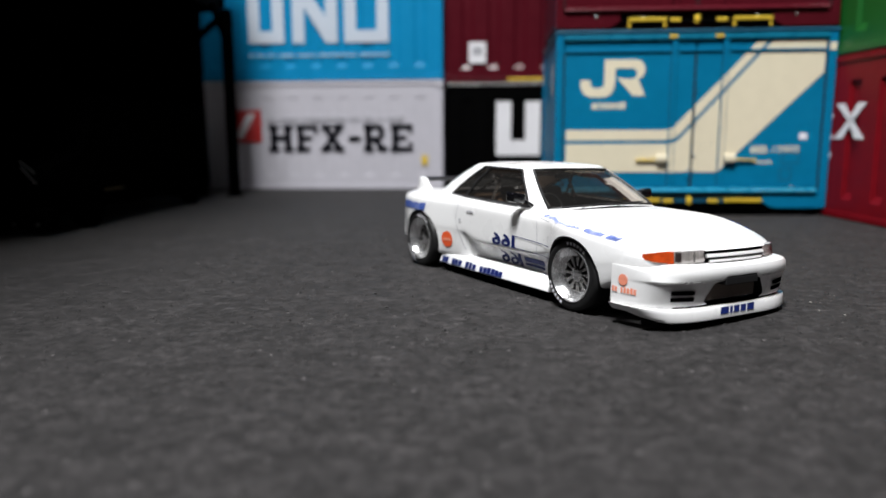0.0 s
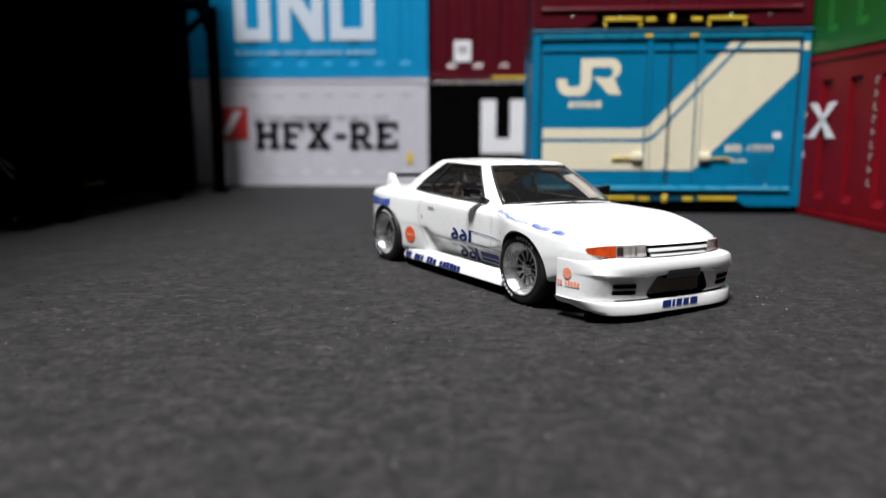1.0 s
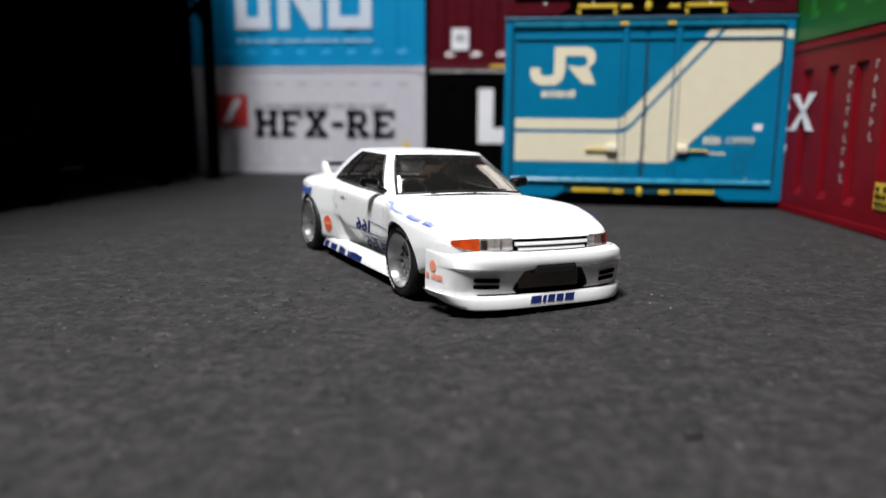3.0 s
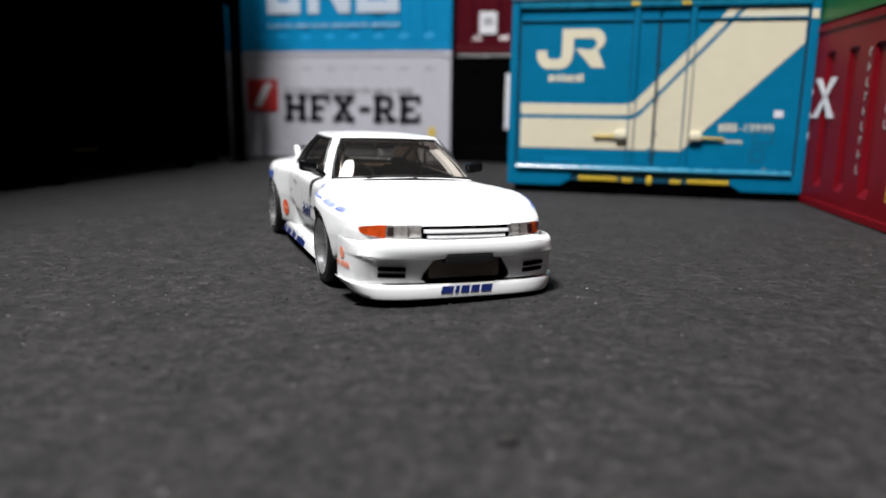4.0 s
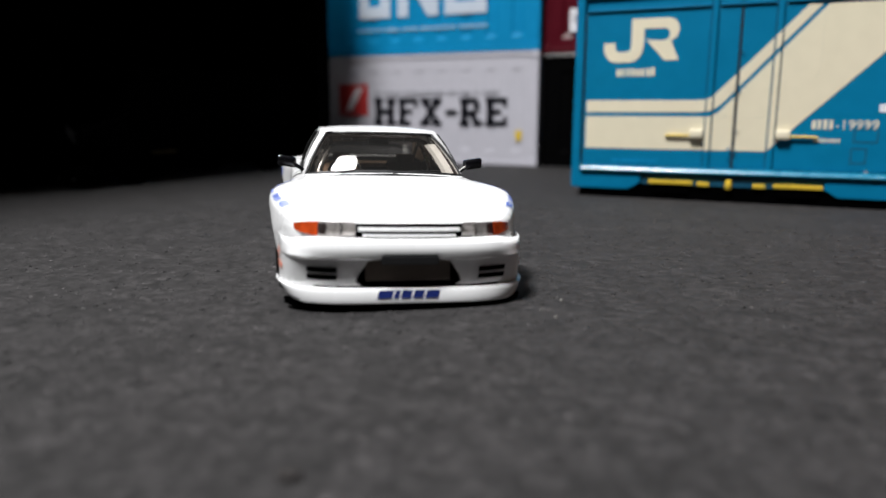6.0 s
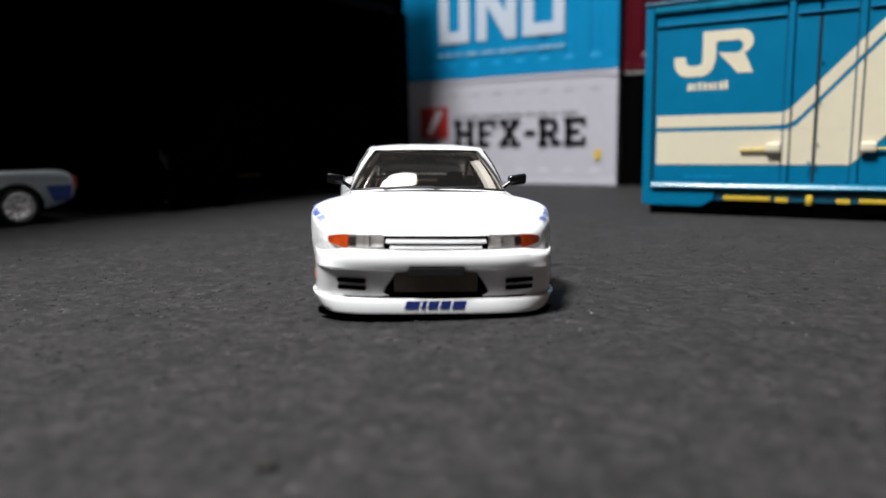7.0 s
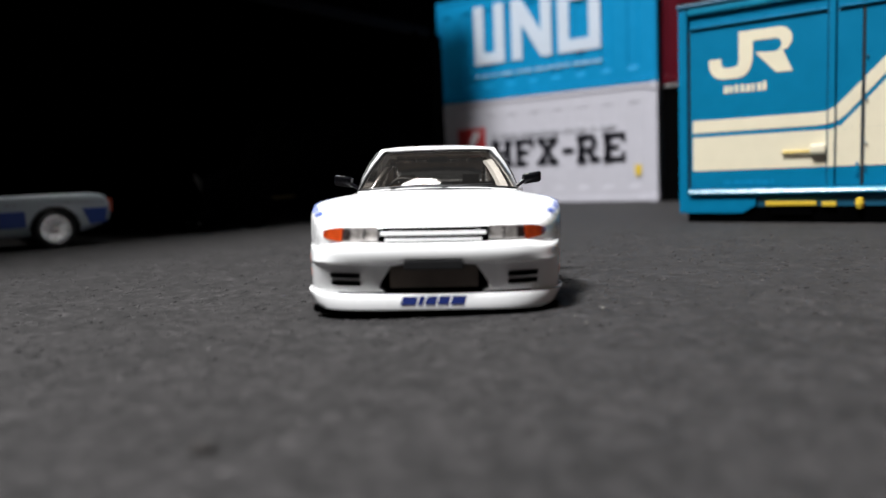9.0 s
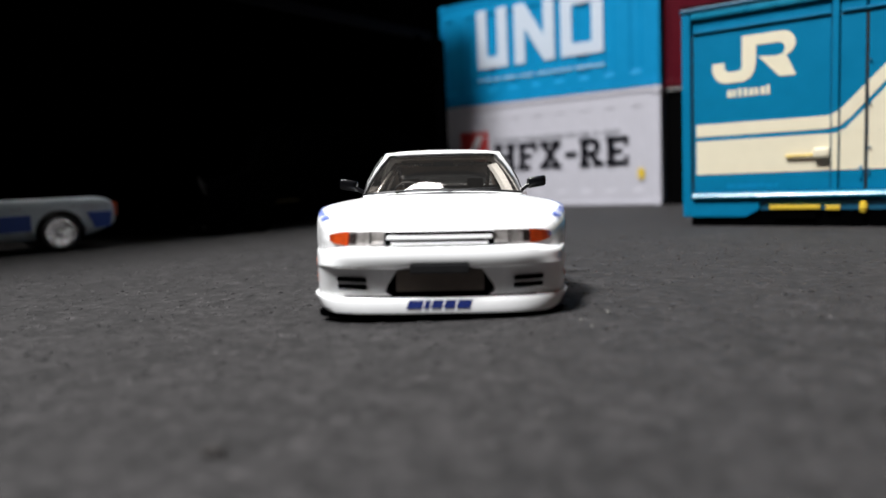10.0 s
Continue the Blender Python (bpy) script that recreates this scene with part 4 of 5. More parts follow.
    vs = [0.0, 0.09, 0.35, 0.65, 0.90, 1.0]

    def gh(i, v, out=0.0):
        (bx, by), (tx, ty) = base[i], top[i]
        b = math.sin(math.pi * v)
        x, y, z = bx + (tx - bx) * v, by + (ty - by) * v, zb_[i] + (zt_[i] - zb_[i]) * v
        fr = max(0.0, 1 - i / 5.0) * 0.02 - max(0.0, (i - 11) / 4.0) * 0.015
        return Vector((x + fr * b, y + 0.022 * b * min(1.0, y / 0.5) + out, z + 0.012 * b))

    def gl(i, v, side):
        p = gh(i, v)
        return Vector((p.x, side * p.y, p.z))

    n = len(base)
    WS, SIDE, REAR = range(0, 4), range(5, 10), range(13, 15)
    shell = bmesh.new()
    for side in (1, -1):
        for i in range(n - 1):
            for j in range(len(vs) - 1):
                if (i in WS or i in SIDE or i in REAR) and 0 < j < 4:
                    continue
                pts = [gl(i, vs[j], side), gl(i + 1, vs[j], side), gl(i + 1, vs[j + 1], side), gl(i, vs[j + 1], side)]
                shell.faces.new([shell.verts.new(p) for p in (pts if side > 0 else pts[::-1])])
    # roof
    fx = [p[0] for p in top[:6]]
    fy = [p[1] for p in top[:6]]
    ry = [p[1] for p in top[11:]][::-1]
    rx = [p[0] for p in top[11:]][::-1]
    NU, NW = 12, 16
    vv = []
    for a in range(NU + 1):
        u = a / NU
        row = []
        for b in range(NW + 1):
            w = -1 + 2 * b / NW
            yl = np.interp(u, [0, 0.1, 0.5, 0.85, 1], [0.565, 0.575, 0.58, 0.573, 0.56])
            y = w * yl
            xf, xr = np.interp(abs(y), fy, fx), np.interp(abs(y), ry, rx)
            zf = np.interp(abs(y), fy, zt_[:6])
            zr = np.interp(abs(y), ry, zt_[11:][::-1])
            z = zf * (1 - u) + zr * u + (0.025 * (1 - abs(w) ** 3) + 0.003) * (4 * u * (1 - u)) ** 0.55
            row.append(shell.verts.new((xf + (xr - xf) * u, y, z)))
        vv.append(row)
    for a in range(NU):
        for b in range(NW):
            shell.faces.new((vv[a][b], vv[a + 1][b], vv[a + 1][b + 1], vv[a][b + 1]))
    bmesh.ops.remove_doubles(shell, verts=shell.verts, dist=0.004)
    bmesh.ops.recalc_face_normals(shell, faces=shell.faces)
    shell = worked(shell, 0, None, thick=0.022)
    roof = part("roof", shell, M_PAINT, car, "white roof and pillars", smooth=32)

    def pane(name, idx, side, label, lo=1, hi=4, shrink=0.012):
        rows = []
        for j in range(lo, hi + 1):
            row = []
            for i in idx:
                p = gl(i, vs[j], side)
                row.append(p)
            rows.append(row)
        return rows

    def inset(rows, c, d=0.014):
        return [[p + (c - p).normalized() * d for p in row] for row in rows]

    mid = Vector((-0.35, 0, 0.85))
    ws = [a[::-1] + b[1:] for a, b in zip(pane("", range(0, 5), -1, ""), pane("", range(0, 5), 1, ""))]
    part("windscreen", grid(inset(ws, mid)), M_GLASS, car, "clear windscreen", smooth=60)
    rw = [a[::-1] + b[1:] for a, b in zip([r[::-1] for r in pane("", range(13, 16), -1, "")], [r[::-1] for r in pane("", range(13, 16), 1, "")])]
    part("rear_window", grid(inset(rw, mid)), M_DARKGLASS, car, smooth=60)
    for side in (1, -1):
        part("side_window", grid(inset(pane("", range(5, 11), side, ""), mid)), M_SIDEGLASS, car, smooth=60)

    def rim(rows):
        edge = list(rows[0]) + [r[-1] for r in rows[1:]] + list(rows[-1][::-1])[1:] + [r[0] for r in rows[-2:0:-1]]
        return edge

    part("windscreen_seal", tube(rim(ws), 0.0135, closed=True, seg=6), M_BLACK, car, "black rubber seal")
    part("window_seal", tube(rim(rw), 0.013, closed=True, seg=6), M_BLACK, car, "black rubber seal")
    for side in (1, -1):
        rows = pane("", range(5, 11), side, "")
        part("window_seal", tube(rim(rows), 0.014, closed=True, seg=6), M_BLACK, car, "black rubber seal")
        part("quarter_bar", tube([gl(9, vs[1], side), gl(9, 0.5, side), gl(9, vs[4], side)], 0.016, seg=6), M_BLACK, car)
        # wiper cowl below the glass
    part("cowl_strip", tube([gl(4, 0.02, -1), gl(2, 0.02, -1), gl(0, 0.03, 1), gl(2, 0.02, 1), gl(4, 0.02, 1)], 0.018, seg=6), M_BLACK, car, "black cowl strip")
    for a, b in ((-0.42, 0.05), (0.05, 0.5)):
        p, q = Vector((0.82 - 0.05 * abs(a), a, 0.875)), Vector((0.78 - 0.1 * abs(b), b, 0.888))
        part("wiper", tube([p, (p + q) / 2 + Vector((0.0, 0, 0.006)), q], 0.008, seg=6), M_BLACK, car)

    # cabin
    dash = prism([(0.70, 0.55), (0.72, 0.80), (0.60, 0.835), (0.42, 0.82), (0.34, 0.72), (0.40, 0.55)], -0.66, 0.66, "y", bevel=0.02)
    part("dashboard", dash, M_BLACK, car, "black dashboard", smooth=40)
    part("cabin_floor", box(-1.35, 0.55, -0.66, 0.66, 0.305, 0.33), M_BLACK, car)
    for side in (-1, 1):
        y = 0.34 * side
        st = part("bucket_seat", box(-0.42, 0.10, y - 0.22, y + 0.22, 0.36, 0.50, 0.05), M_SEAT, car, "dark bucket seat", smooth=40)
        part("backrest", prism([(-0.38, 0.46), (-0.26, 0.46), (-0.48, 0.90), (-0.56, 0.90)], y - 0.2, y + 0.2, "y", bevel=0.035), M_BROWN if side < 0 else M_SEAT, st, smooth=40)
        part("headrest", prism([(-0.55, 0.88), (-0.47, 0.88), (-0.50, 0.98), (-0.57, 0.98)], y - 0.09, y + 0.09, "y", bevel=0.025), M_SEAT, st, smooth=40)
    part("rear_shelf", box(-1.5, -0.95, -0.62, 0.62, 0.80, 0.84, 0.01), M_BROWN, car, "brown rear shelf")
    sw = []
    for i in range(20):
        a = 2 * math.pi * i / 20
        sw.append((0.24 - 0.06 * math.sin(a), -0.34 + 0.165 * math.cos(a), 0.80 + 0.15 * math.sin(a)))
    wheel = part("steering_wheel", tube(sw, 0.016, closed=True, seg=6), M_BLACK, car, "black steering wheel")
    part("wheel_spoke", tube([sw[0], sw[10]], 0.014, seg=6), M_STEEL, wheel)
    part("wheel_spoke", tube([(0.24, -0.34, 0.80), sw[15]], 0.014, seg=6), M_STEEL, wheel)
    part("mirror_inside", box(0.0, 0.03, -0.1, 0.1, 1.10, 1.15, 0.01), M_BLACK, car)
    cage = [tube([(0.55, s * 0.62, 0.55), (0.50, s * 0.60, 0.86), (0.05, s * 0.47, 1.12), (-0.45, s * 0.48, 1.13)], 0.022) for s in (-1, 1)]
    cage += [tube([(-0.45, -0.62, 0.4), (-0.45, -0.60, 0.86), (-0.45, -0.48, 1.13), (-0.45, 0.48, 1.13), (-0.45, 0.60, 0.86), (-0.45, 0.62, 0.4)], 0.022)]
    cage += [tube([(-0.45, s * 0.48, 1.12), (-1.2, s * 0.5, 0.78)], 0.02) for s in (-1, 1)]
    for bm in cage:
        part("roll_cage_bar", bm, M_STEEL, car, "bare metal roll cage bar", smooth=60)
    # pale strip inside the pillar
    strip = grid([[gl(3, v, 1).lerp(gl(4, v, 1), 0.55) + Vector(d) for d in ((-0.02, -0.012, -0.012), (-0.05, -0.07, -0.02), (-0.10, -0.10, -0.03))] for v in (0.14, 0.3, 0.5, 0.72)])
    part("pillar_sticker", strip, M_PILLARSTRIP, car, "white strip along the pillar")

    rows = []
    for a in range(7):
        u = a / 6
        rows.append([(0.13 - 1.05 * u, 0.54 * (-1 + 2 * b / 8), 1.205 + 0.02 * (1 - (b / 4 - 1) ** 2) * (1 - (2 * u - 1) ** 4)) for b in range(9)])
    part("headliner", grid(rows), M_LINER, car, "dark brown headliner", smooth=60)
    # outside mirrors
    for side in (-1, 1):
        arm = part("door_mirror", tube([(0.44, side * 0.73, 0.85), (0.40, side * 0.83, 0.915)], 0.018, seg=8), M_GLOSSBLACK, car, "black door mirror")
        bm = box(0.30, 0.42, -0.088, 0.088, -0.05, 0.05, 0.03, seg=3)
        for v in bm.verts:
            v.co.y, v.co.z = v.co.y + side * 0.893, v.co.z + 0.935 + 0.16 * side * v.co.y
        part("mirror_shell", bm, M_GLOSSBLACK, arm, smooth=50)

    # side skirts, door seams, handles
    for side in (-1, 1):
        bm = prism([(side * 0.76, 0.070), (side * 0.885, 0.071), (side * 0.902, 0.082), (side * 0.870, 0.185), (side * 0.80, 0.212), (side * 0.74, 0.214)], -1.075, 0.912, "x", bevel=0.01)
        # dead-black bar fills the shadow band between skirt and ground
        part("chassis_sill", box(-1.05, 0.90, side * 0.80 - 0.07, side * 0.80 + 0.07, 0.014, 0.078, 0.008), M_MATTE, car, "black bar for the shade under the skirt")
        part("side_skirt", bm, M_PAINT, car, "white side skirt", smooth=40)
    # drawn seams: sunk black lines laid along the flank
    def seam(pts, w=0.007, lift=0.0012):
        rows = []
        for a, b in zip(pts, pts[1:]):
            for f in np.linspace(0, 1, 9)[:-1]:
                rows.append((a[0] + (b[0] - a[0]) * f, a[1] + (b[1] - a[1]) * f, b[0] - a[0], b[1] - a[1]))
        rows.append((*pts[-1], pts[-1][0] - pts[-2][0], pts[-1][1] - pts[-2][1]))
        out = []
        for x, z, dx, dz in rows:
            d = math.hypot(dx, dz)
            nx, nz = -dz / d * w / 2, dx / d * w / 2
            out.append([(x - nx, 0, z - nz), (x + nx, 0, z + nz)])
        return onto(grid(out), lift=lift)

    for name, pts in (("door_seam", [(0.66, 0.79), (0.69, 0.5), (0.66, 0.27)]), ("door_seam", [(-0.74, 0.82), (-0.78, 0.6), (-0.70, 0.42), (-0.62, 0.27)]), ("fender_seam", [(0.9, 0.77), (0.88, 0.745), (0.66, 0.77)])):
        part(name, seam(pts), M_GREYPRINT, car, "thin panel gap")
    part("door_handle", onto(bars(-0.57, -0.41, 0.705, 0.728, 1, 2), lift=0.008), M_GREYPRINT, car, "flush door handle")
    part("fuel_notch", onto(bars(-0.71, -0.675, 0.59, 0.63, 1, 2), lift=0.008), M_GREYPRINT, car)

    # print on the right flank
    def sized(bm2, x0, x1, z0, z1):
        """Fits print into a box on the flank."""
        a, b = min(v.co.x for v in bm2.verts), max(v.co.x for v in bm2.verts)
        c, d = min(v.co.z for v in bm2.verts), max(v.co.z for v in bm2.verts)
        for v in bm2.verts:
            v.co.x, v.co.z = x0 + (v.co.x - a) / (b - a) * (x1 - x0), z0 + (v.co.z - c) / (d - c) * (z1 - z0)
        return bm2

    # the lower set draws the upper number's reflection in the panel as print
    for x0, x1, x2, z0, z1 in ((-0.075, 0.25, 0.335, 0.418, 0.548), (-0.055, 0.255, 0.340, 0.224, 0.358)):
        digits = join(sized(letters("66", 0.13, True), x0, x1, z0, z1), sized(letters("1", 0.13, True), x1 + 0.02, x2 - 0.01, z0, z1))
        part("blue_number", onto(digits), M_BLUE, car, "navy mirror-writing number, printed above, drawn below as its reflection")
    ol = bmesh.new()
    for a, b, c, d in ((0.33, 0.92, 0.538, 0.512), (0.33, 0.90, 0.420, 0.396)):
        flat([(a, c), (b, d), (b, d + 0.008), (a, c + 0.008)], 0, ol)
    part("blue_outline", onto(fine(ol)), M_BLUE, car, "thin navy lines")
    part("blue_panel", onto(fine(rect(0.36, 0.71, 0.245, 0.272, 0, rect(0.36, 0.71, 0.282, 0.335)))), M_BLUE, car, "navy bars")
    sk = bars(-1.03, 0.175, 0.088, 0.158, 17, 5, fill=(0.82, 0.92))
    for v in sk.verts:
        v.co.y = -0.902 + (v.co.z - 0.075) * 0.291 - 0.006
    part("sill_print", sk, M_BLUE, car, "navy line of print along the sill")
    def round_patch(cx, cz, r):
        rows = [[(cx + r * f * math.cos(2 * math.pi * i / 24), 0, cz + r * f * math.sin(2 * math.pi * i / 24)) for i in range(25)] for f in (0.02, 0.25, 0.5, 0.75, 1.0)]
        out = grid(rows)
        bmesh.ops.remove_doubles(out, verts=out.verts, dist=1e-5)
        return out

    part("orange_disc", onto(round_patch(-0.925, 0.362, 0.092)), M_ORANGE, car, "orange round sticker")
    part("disc_print", onto(fine(rect(-0.985, -0.855, 0.347, 0.377)), lift=0.009), M_PALEORANGE, car)
    part("tail_print", onto(bars(-2.05, -1.30, 0.668, 0.765, 11, 14, lean=0.3, fill=(0.7, 0.86))), M_MIDBLUE, car, "blue script print")

    # a line of script below the crest of both front wings
    for side in (-1, 1):
        for x0, x1, n, h, ink in ((0.79, 0.86, 4, 0.046, M_MIDBLUE), (0.88, 1.12, 14, 0.036, M_PALEBLUE), (1.14, 1.40, 18, 0.020, M_PALEBLUE), (1.45, 1.62, 9, 0.052, M_MIDBLUE), (1.65, 1.75, 5, 0.064, M_MIDBLUE)):
            rows = bars(x0, x1, 0, h, n, 21, lean=0.4, fill=(0.5, 0.75))
            bmesh.ops.subdivide_edges(rows, edges=rows.edges[:], cuts=2, use_grid_fill=True)
            for v in rows.verts:
                x = 0.74 + 1.07 * (v.co.x - 0.79)
                y = side * (np.interp(x, *T_W) * 0.972 - 0.9 * v.co.z)
                hit = tree.ray_cast(Vector((x, y, 1.5)), Vector((0, 0, -1)))
                v.co = Vector((x, y + side * 0.004, (hit[0].z if hit[0] else 0.75) + 0.009))
            part("wing_print", rows, ink, car, "blue script on the wing")

    # faded orange print on the bumper corners, navy bars on the lip
    skin = bmesh.new()
    skin.from_mesh(bumper.data)
    bmesh.ops.scale(skin, vec=(1 / K, 1 / K, 1 / K), verts=skin.verts)
    btree = BVHTree.FromBMesh(skin)
    skin.free()
    for side in (-1, 1):
        bm = round_patch(1.885, 0.372, 0.047)
        bm = join(bm, fine(bars(1.775, 2.02, 0.262, 0.316, 8, 3)))
        for v in bm.verts:
            hit = btree.ray_cast(Vector((v.co.x, side * 2.0, v.co.z)), Vector((0, -side, 0)))
            v.co.y = (hit[0].y if hit[0] else side * 0.9) + side * 0.006
        part("bumper_print", bm, M_PALEORANGE, bumper, "faded orange print")
    bm = bmesh.new()
    a = -0.235
    for wide in (0.118, 0.050, 0.088, 0.088, 0.110):
        lift_at = lambda y, f: nose(y + 0.020 * f, 0.0725 - 0.0155 * f, LIP) + Vector((0, 0, 0.096 + 0.054 * f))
        bm.faces.new([bm.verts.new(lift_at(a + s, f)) for s, f in ((0.0, 0), (wide - 0.014, 0), (wide - 0.014, 1), (0.0, 1))])
        a += wide
    part("lip_print", bm, M_BLUE, lip, "row of slanted navy block shapes")

    # rear wing, tail
    for side in (-1, 1):
        bm = prism([(-2.20, 0.84), (-1.86, 0.87), (-1.96, 0.94), (-2.02, 1.02), (-2.12, 1.03), (-2.15, 0.96)], side * 0.56 - 0.032, side * 0.56 + 0.032, "y", bevel=0.02)
        part("wing_stand", bm, M_PAINT, car, "white wing stand", smooth=40)
    part("rear_wing", prism([(-2.20, 1.0), (-1.98, 0.975), (-1.97, 0.995), (-2.18, 1.025)], -0.525, 0.525, "y", bevel=0.006), M_BLACK, car, "black rear wing blade")
    for side in (-1, 1):
        for y in (0.36, 0.56):
            part("tail_lamp", lathe([(0.0, -2.295), (0.075, -2.29), (0.08, -2.24)], 20, "x", (0, side * y, 0.66)), M_RED, car, "round red tail lamp")
    part("rear_bumper", box(-2.31, -2.17, -0.72, 0.72, 0.24, 0.50, 0.04), M_PAINT, car, "white rear bumper", smooth=40)

    # arch lips
    for ax in (AF, AR):
        for side in (-1, 1):
            pts = []
            for i in range(25):
                a = math.pi * (-0.02 + 1.04 * i / 24)
                px, pz = ax + ARCH * math.cos(a), AZ + ARCH * math.sin(a)
                hit = tree.ray_cast(Vector((px + 0.012 * math.cos(a), side * 2.0, pz + 0.012 * math.sin(a))), Vector((0, -side, 0)))
                y = hit[0].y if hit[0] and abs(hit[0].y) > 0.7 else side * 0.87
                pts.append((px, y - side * 0.012, pz))
            part("arch_lip", tube(pts, 0.014, seg=8), M_BLACK, car, "black arch edge", smooth=60)

    # wheels
    def road_wheel(ax, side):
        w = part("wheel", lathe([(0.246, 0.10), (0.262, 0.115), (0.304, 0.118), (0.326, 0.10), (WR, 0.07), (WR, -0.06), (0.328, -0.095), (0.27, -0.11), (0.246, -0.10)], 56, "y", cap=False),
                 M_RUBBER, car, "black low tyre with chrome wheel", smooth=50)
        yy = side * (0.845 if ax > 0 else 0.855)
        w.matrix_basis = pose(ax * K, yy * K, (WZ - yy * math.sin(radians(LEAN))) * K, -LEAN, 0, 0) @ pose(0, 0, 0, 0, 0, 0 if side > 0 else 180)
        rim = part("rim", lathe([(0.247, 0.098), (0.252, 0.118), (0.242, 0.123), (0.231, 0.112), (0.216, 0.07), (0.188, 0.035), (0.162, 0.018), (0.156, -0.1)], 56, "y", cap=False), M_RIM, w, "deep polished chrome rim", smooth=40)
        part("wheel_disc", lathe([(0.0, -0.004), (0.164, -0.010)], 40, "y", cap=False), M_BLACK, w)
        for i in range(12):
            a = 2 * math.pi * i / 12
            bm = prism([(0.05, -0.008), (0.165, -0.022), (0.165, 0.022), (0.05, 0.008)], 0.004, 0.030, "y", bevel=0.006)
            bmesh.ops.rotate(bm, cent=(0, 0, 0), matrix=Matrix.Rotation(a, 3, "Y"), verts=bm.verts)
            part("spoke", bm, M_STEEL, rim)
        part("hub_cap", lathe([(0.0, 0.06), (0.03, 0.058), (0.045, 0.045), (0.07, 0.038), (0.072, 0.0)], 24, "y"), M_RIM, rim, smooth=40)
        for i in range(5):
            a = 2 * math.pi * i / 5
            part("lug_nut", lathe([(0.0, 0.05), (0.01, 0.048), (0.011, 0.02)], 6, "y", (0.056 * math.cos(a), 0, 0.056 * math.sin(a))), M_STEEL, rim)
        # white lettering blocks on the sidewall
        for i in range(12):
            a = radians(-70 + 9 * (i % 6) + 150 * (i // 6))
            pts = [(r * math.cos(a + d), 0.1195, r * math.sin(a + d)) for r, d in ((0.270, 0), (0.270, 0.10), (0.298, 0.10), (0.298, 0))]
            bm = bmesh.new()
            bm.faces.new([bm.verts.new(p) for p in pts])
            part("sidewall_print", bm, M_LETTER, w)
        return w

    for ax in (AF, AR):
        for side in (-1, 1):
            road_wheel(ax, side)
    part("underbody", box(-2.0, 1.95, -0.70, 0.70, 0.12, 0.2, 0.02), M_MATTE, car)
    return car


CAR = (0.599, 7.771, -54.6)
white_car = coupe(*CAR)
white_car.matrix_basis = pose(CAR[0] * K, CAR[1] * K, 0.0, LEAN, 0, CAR[2])


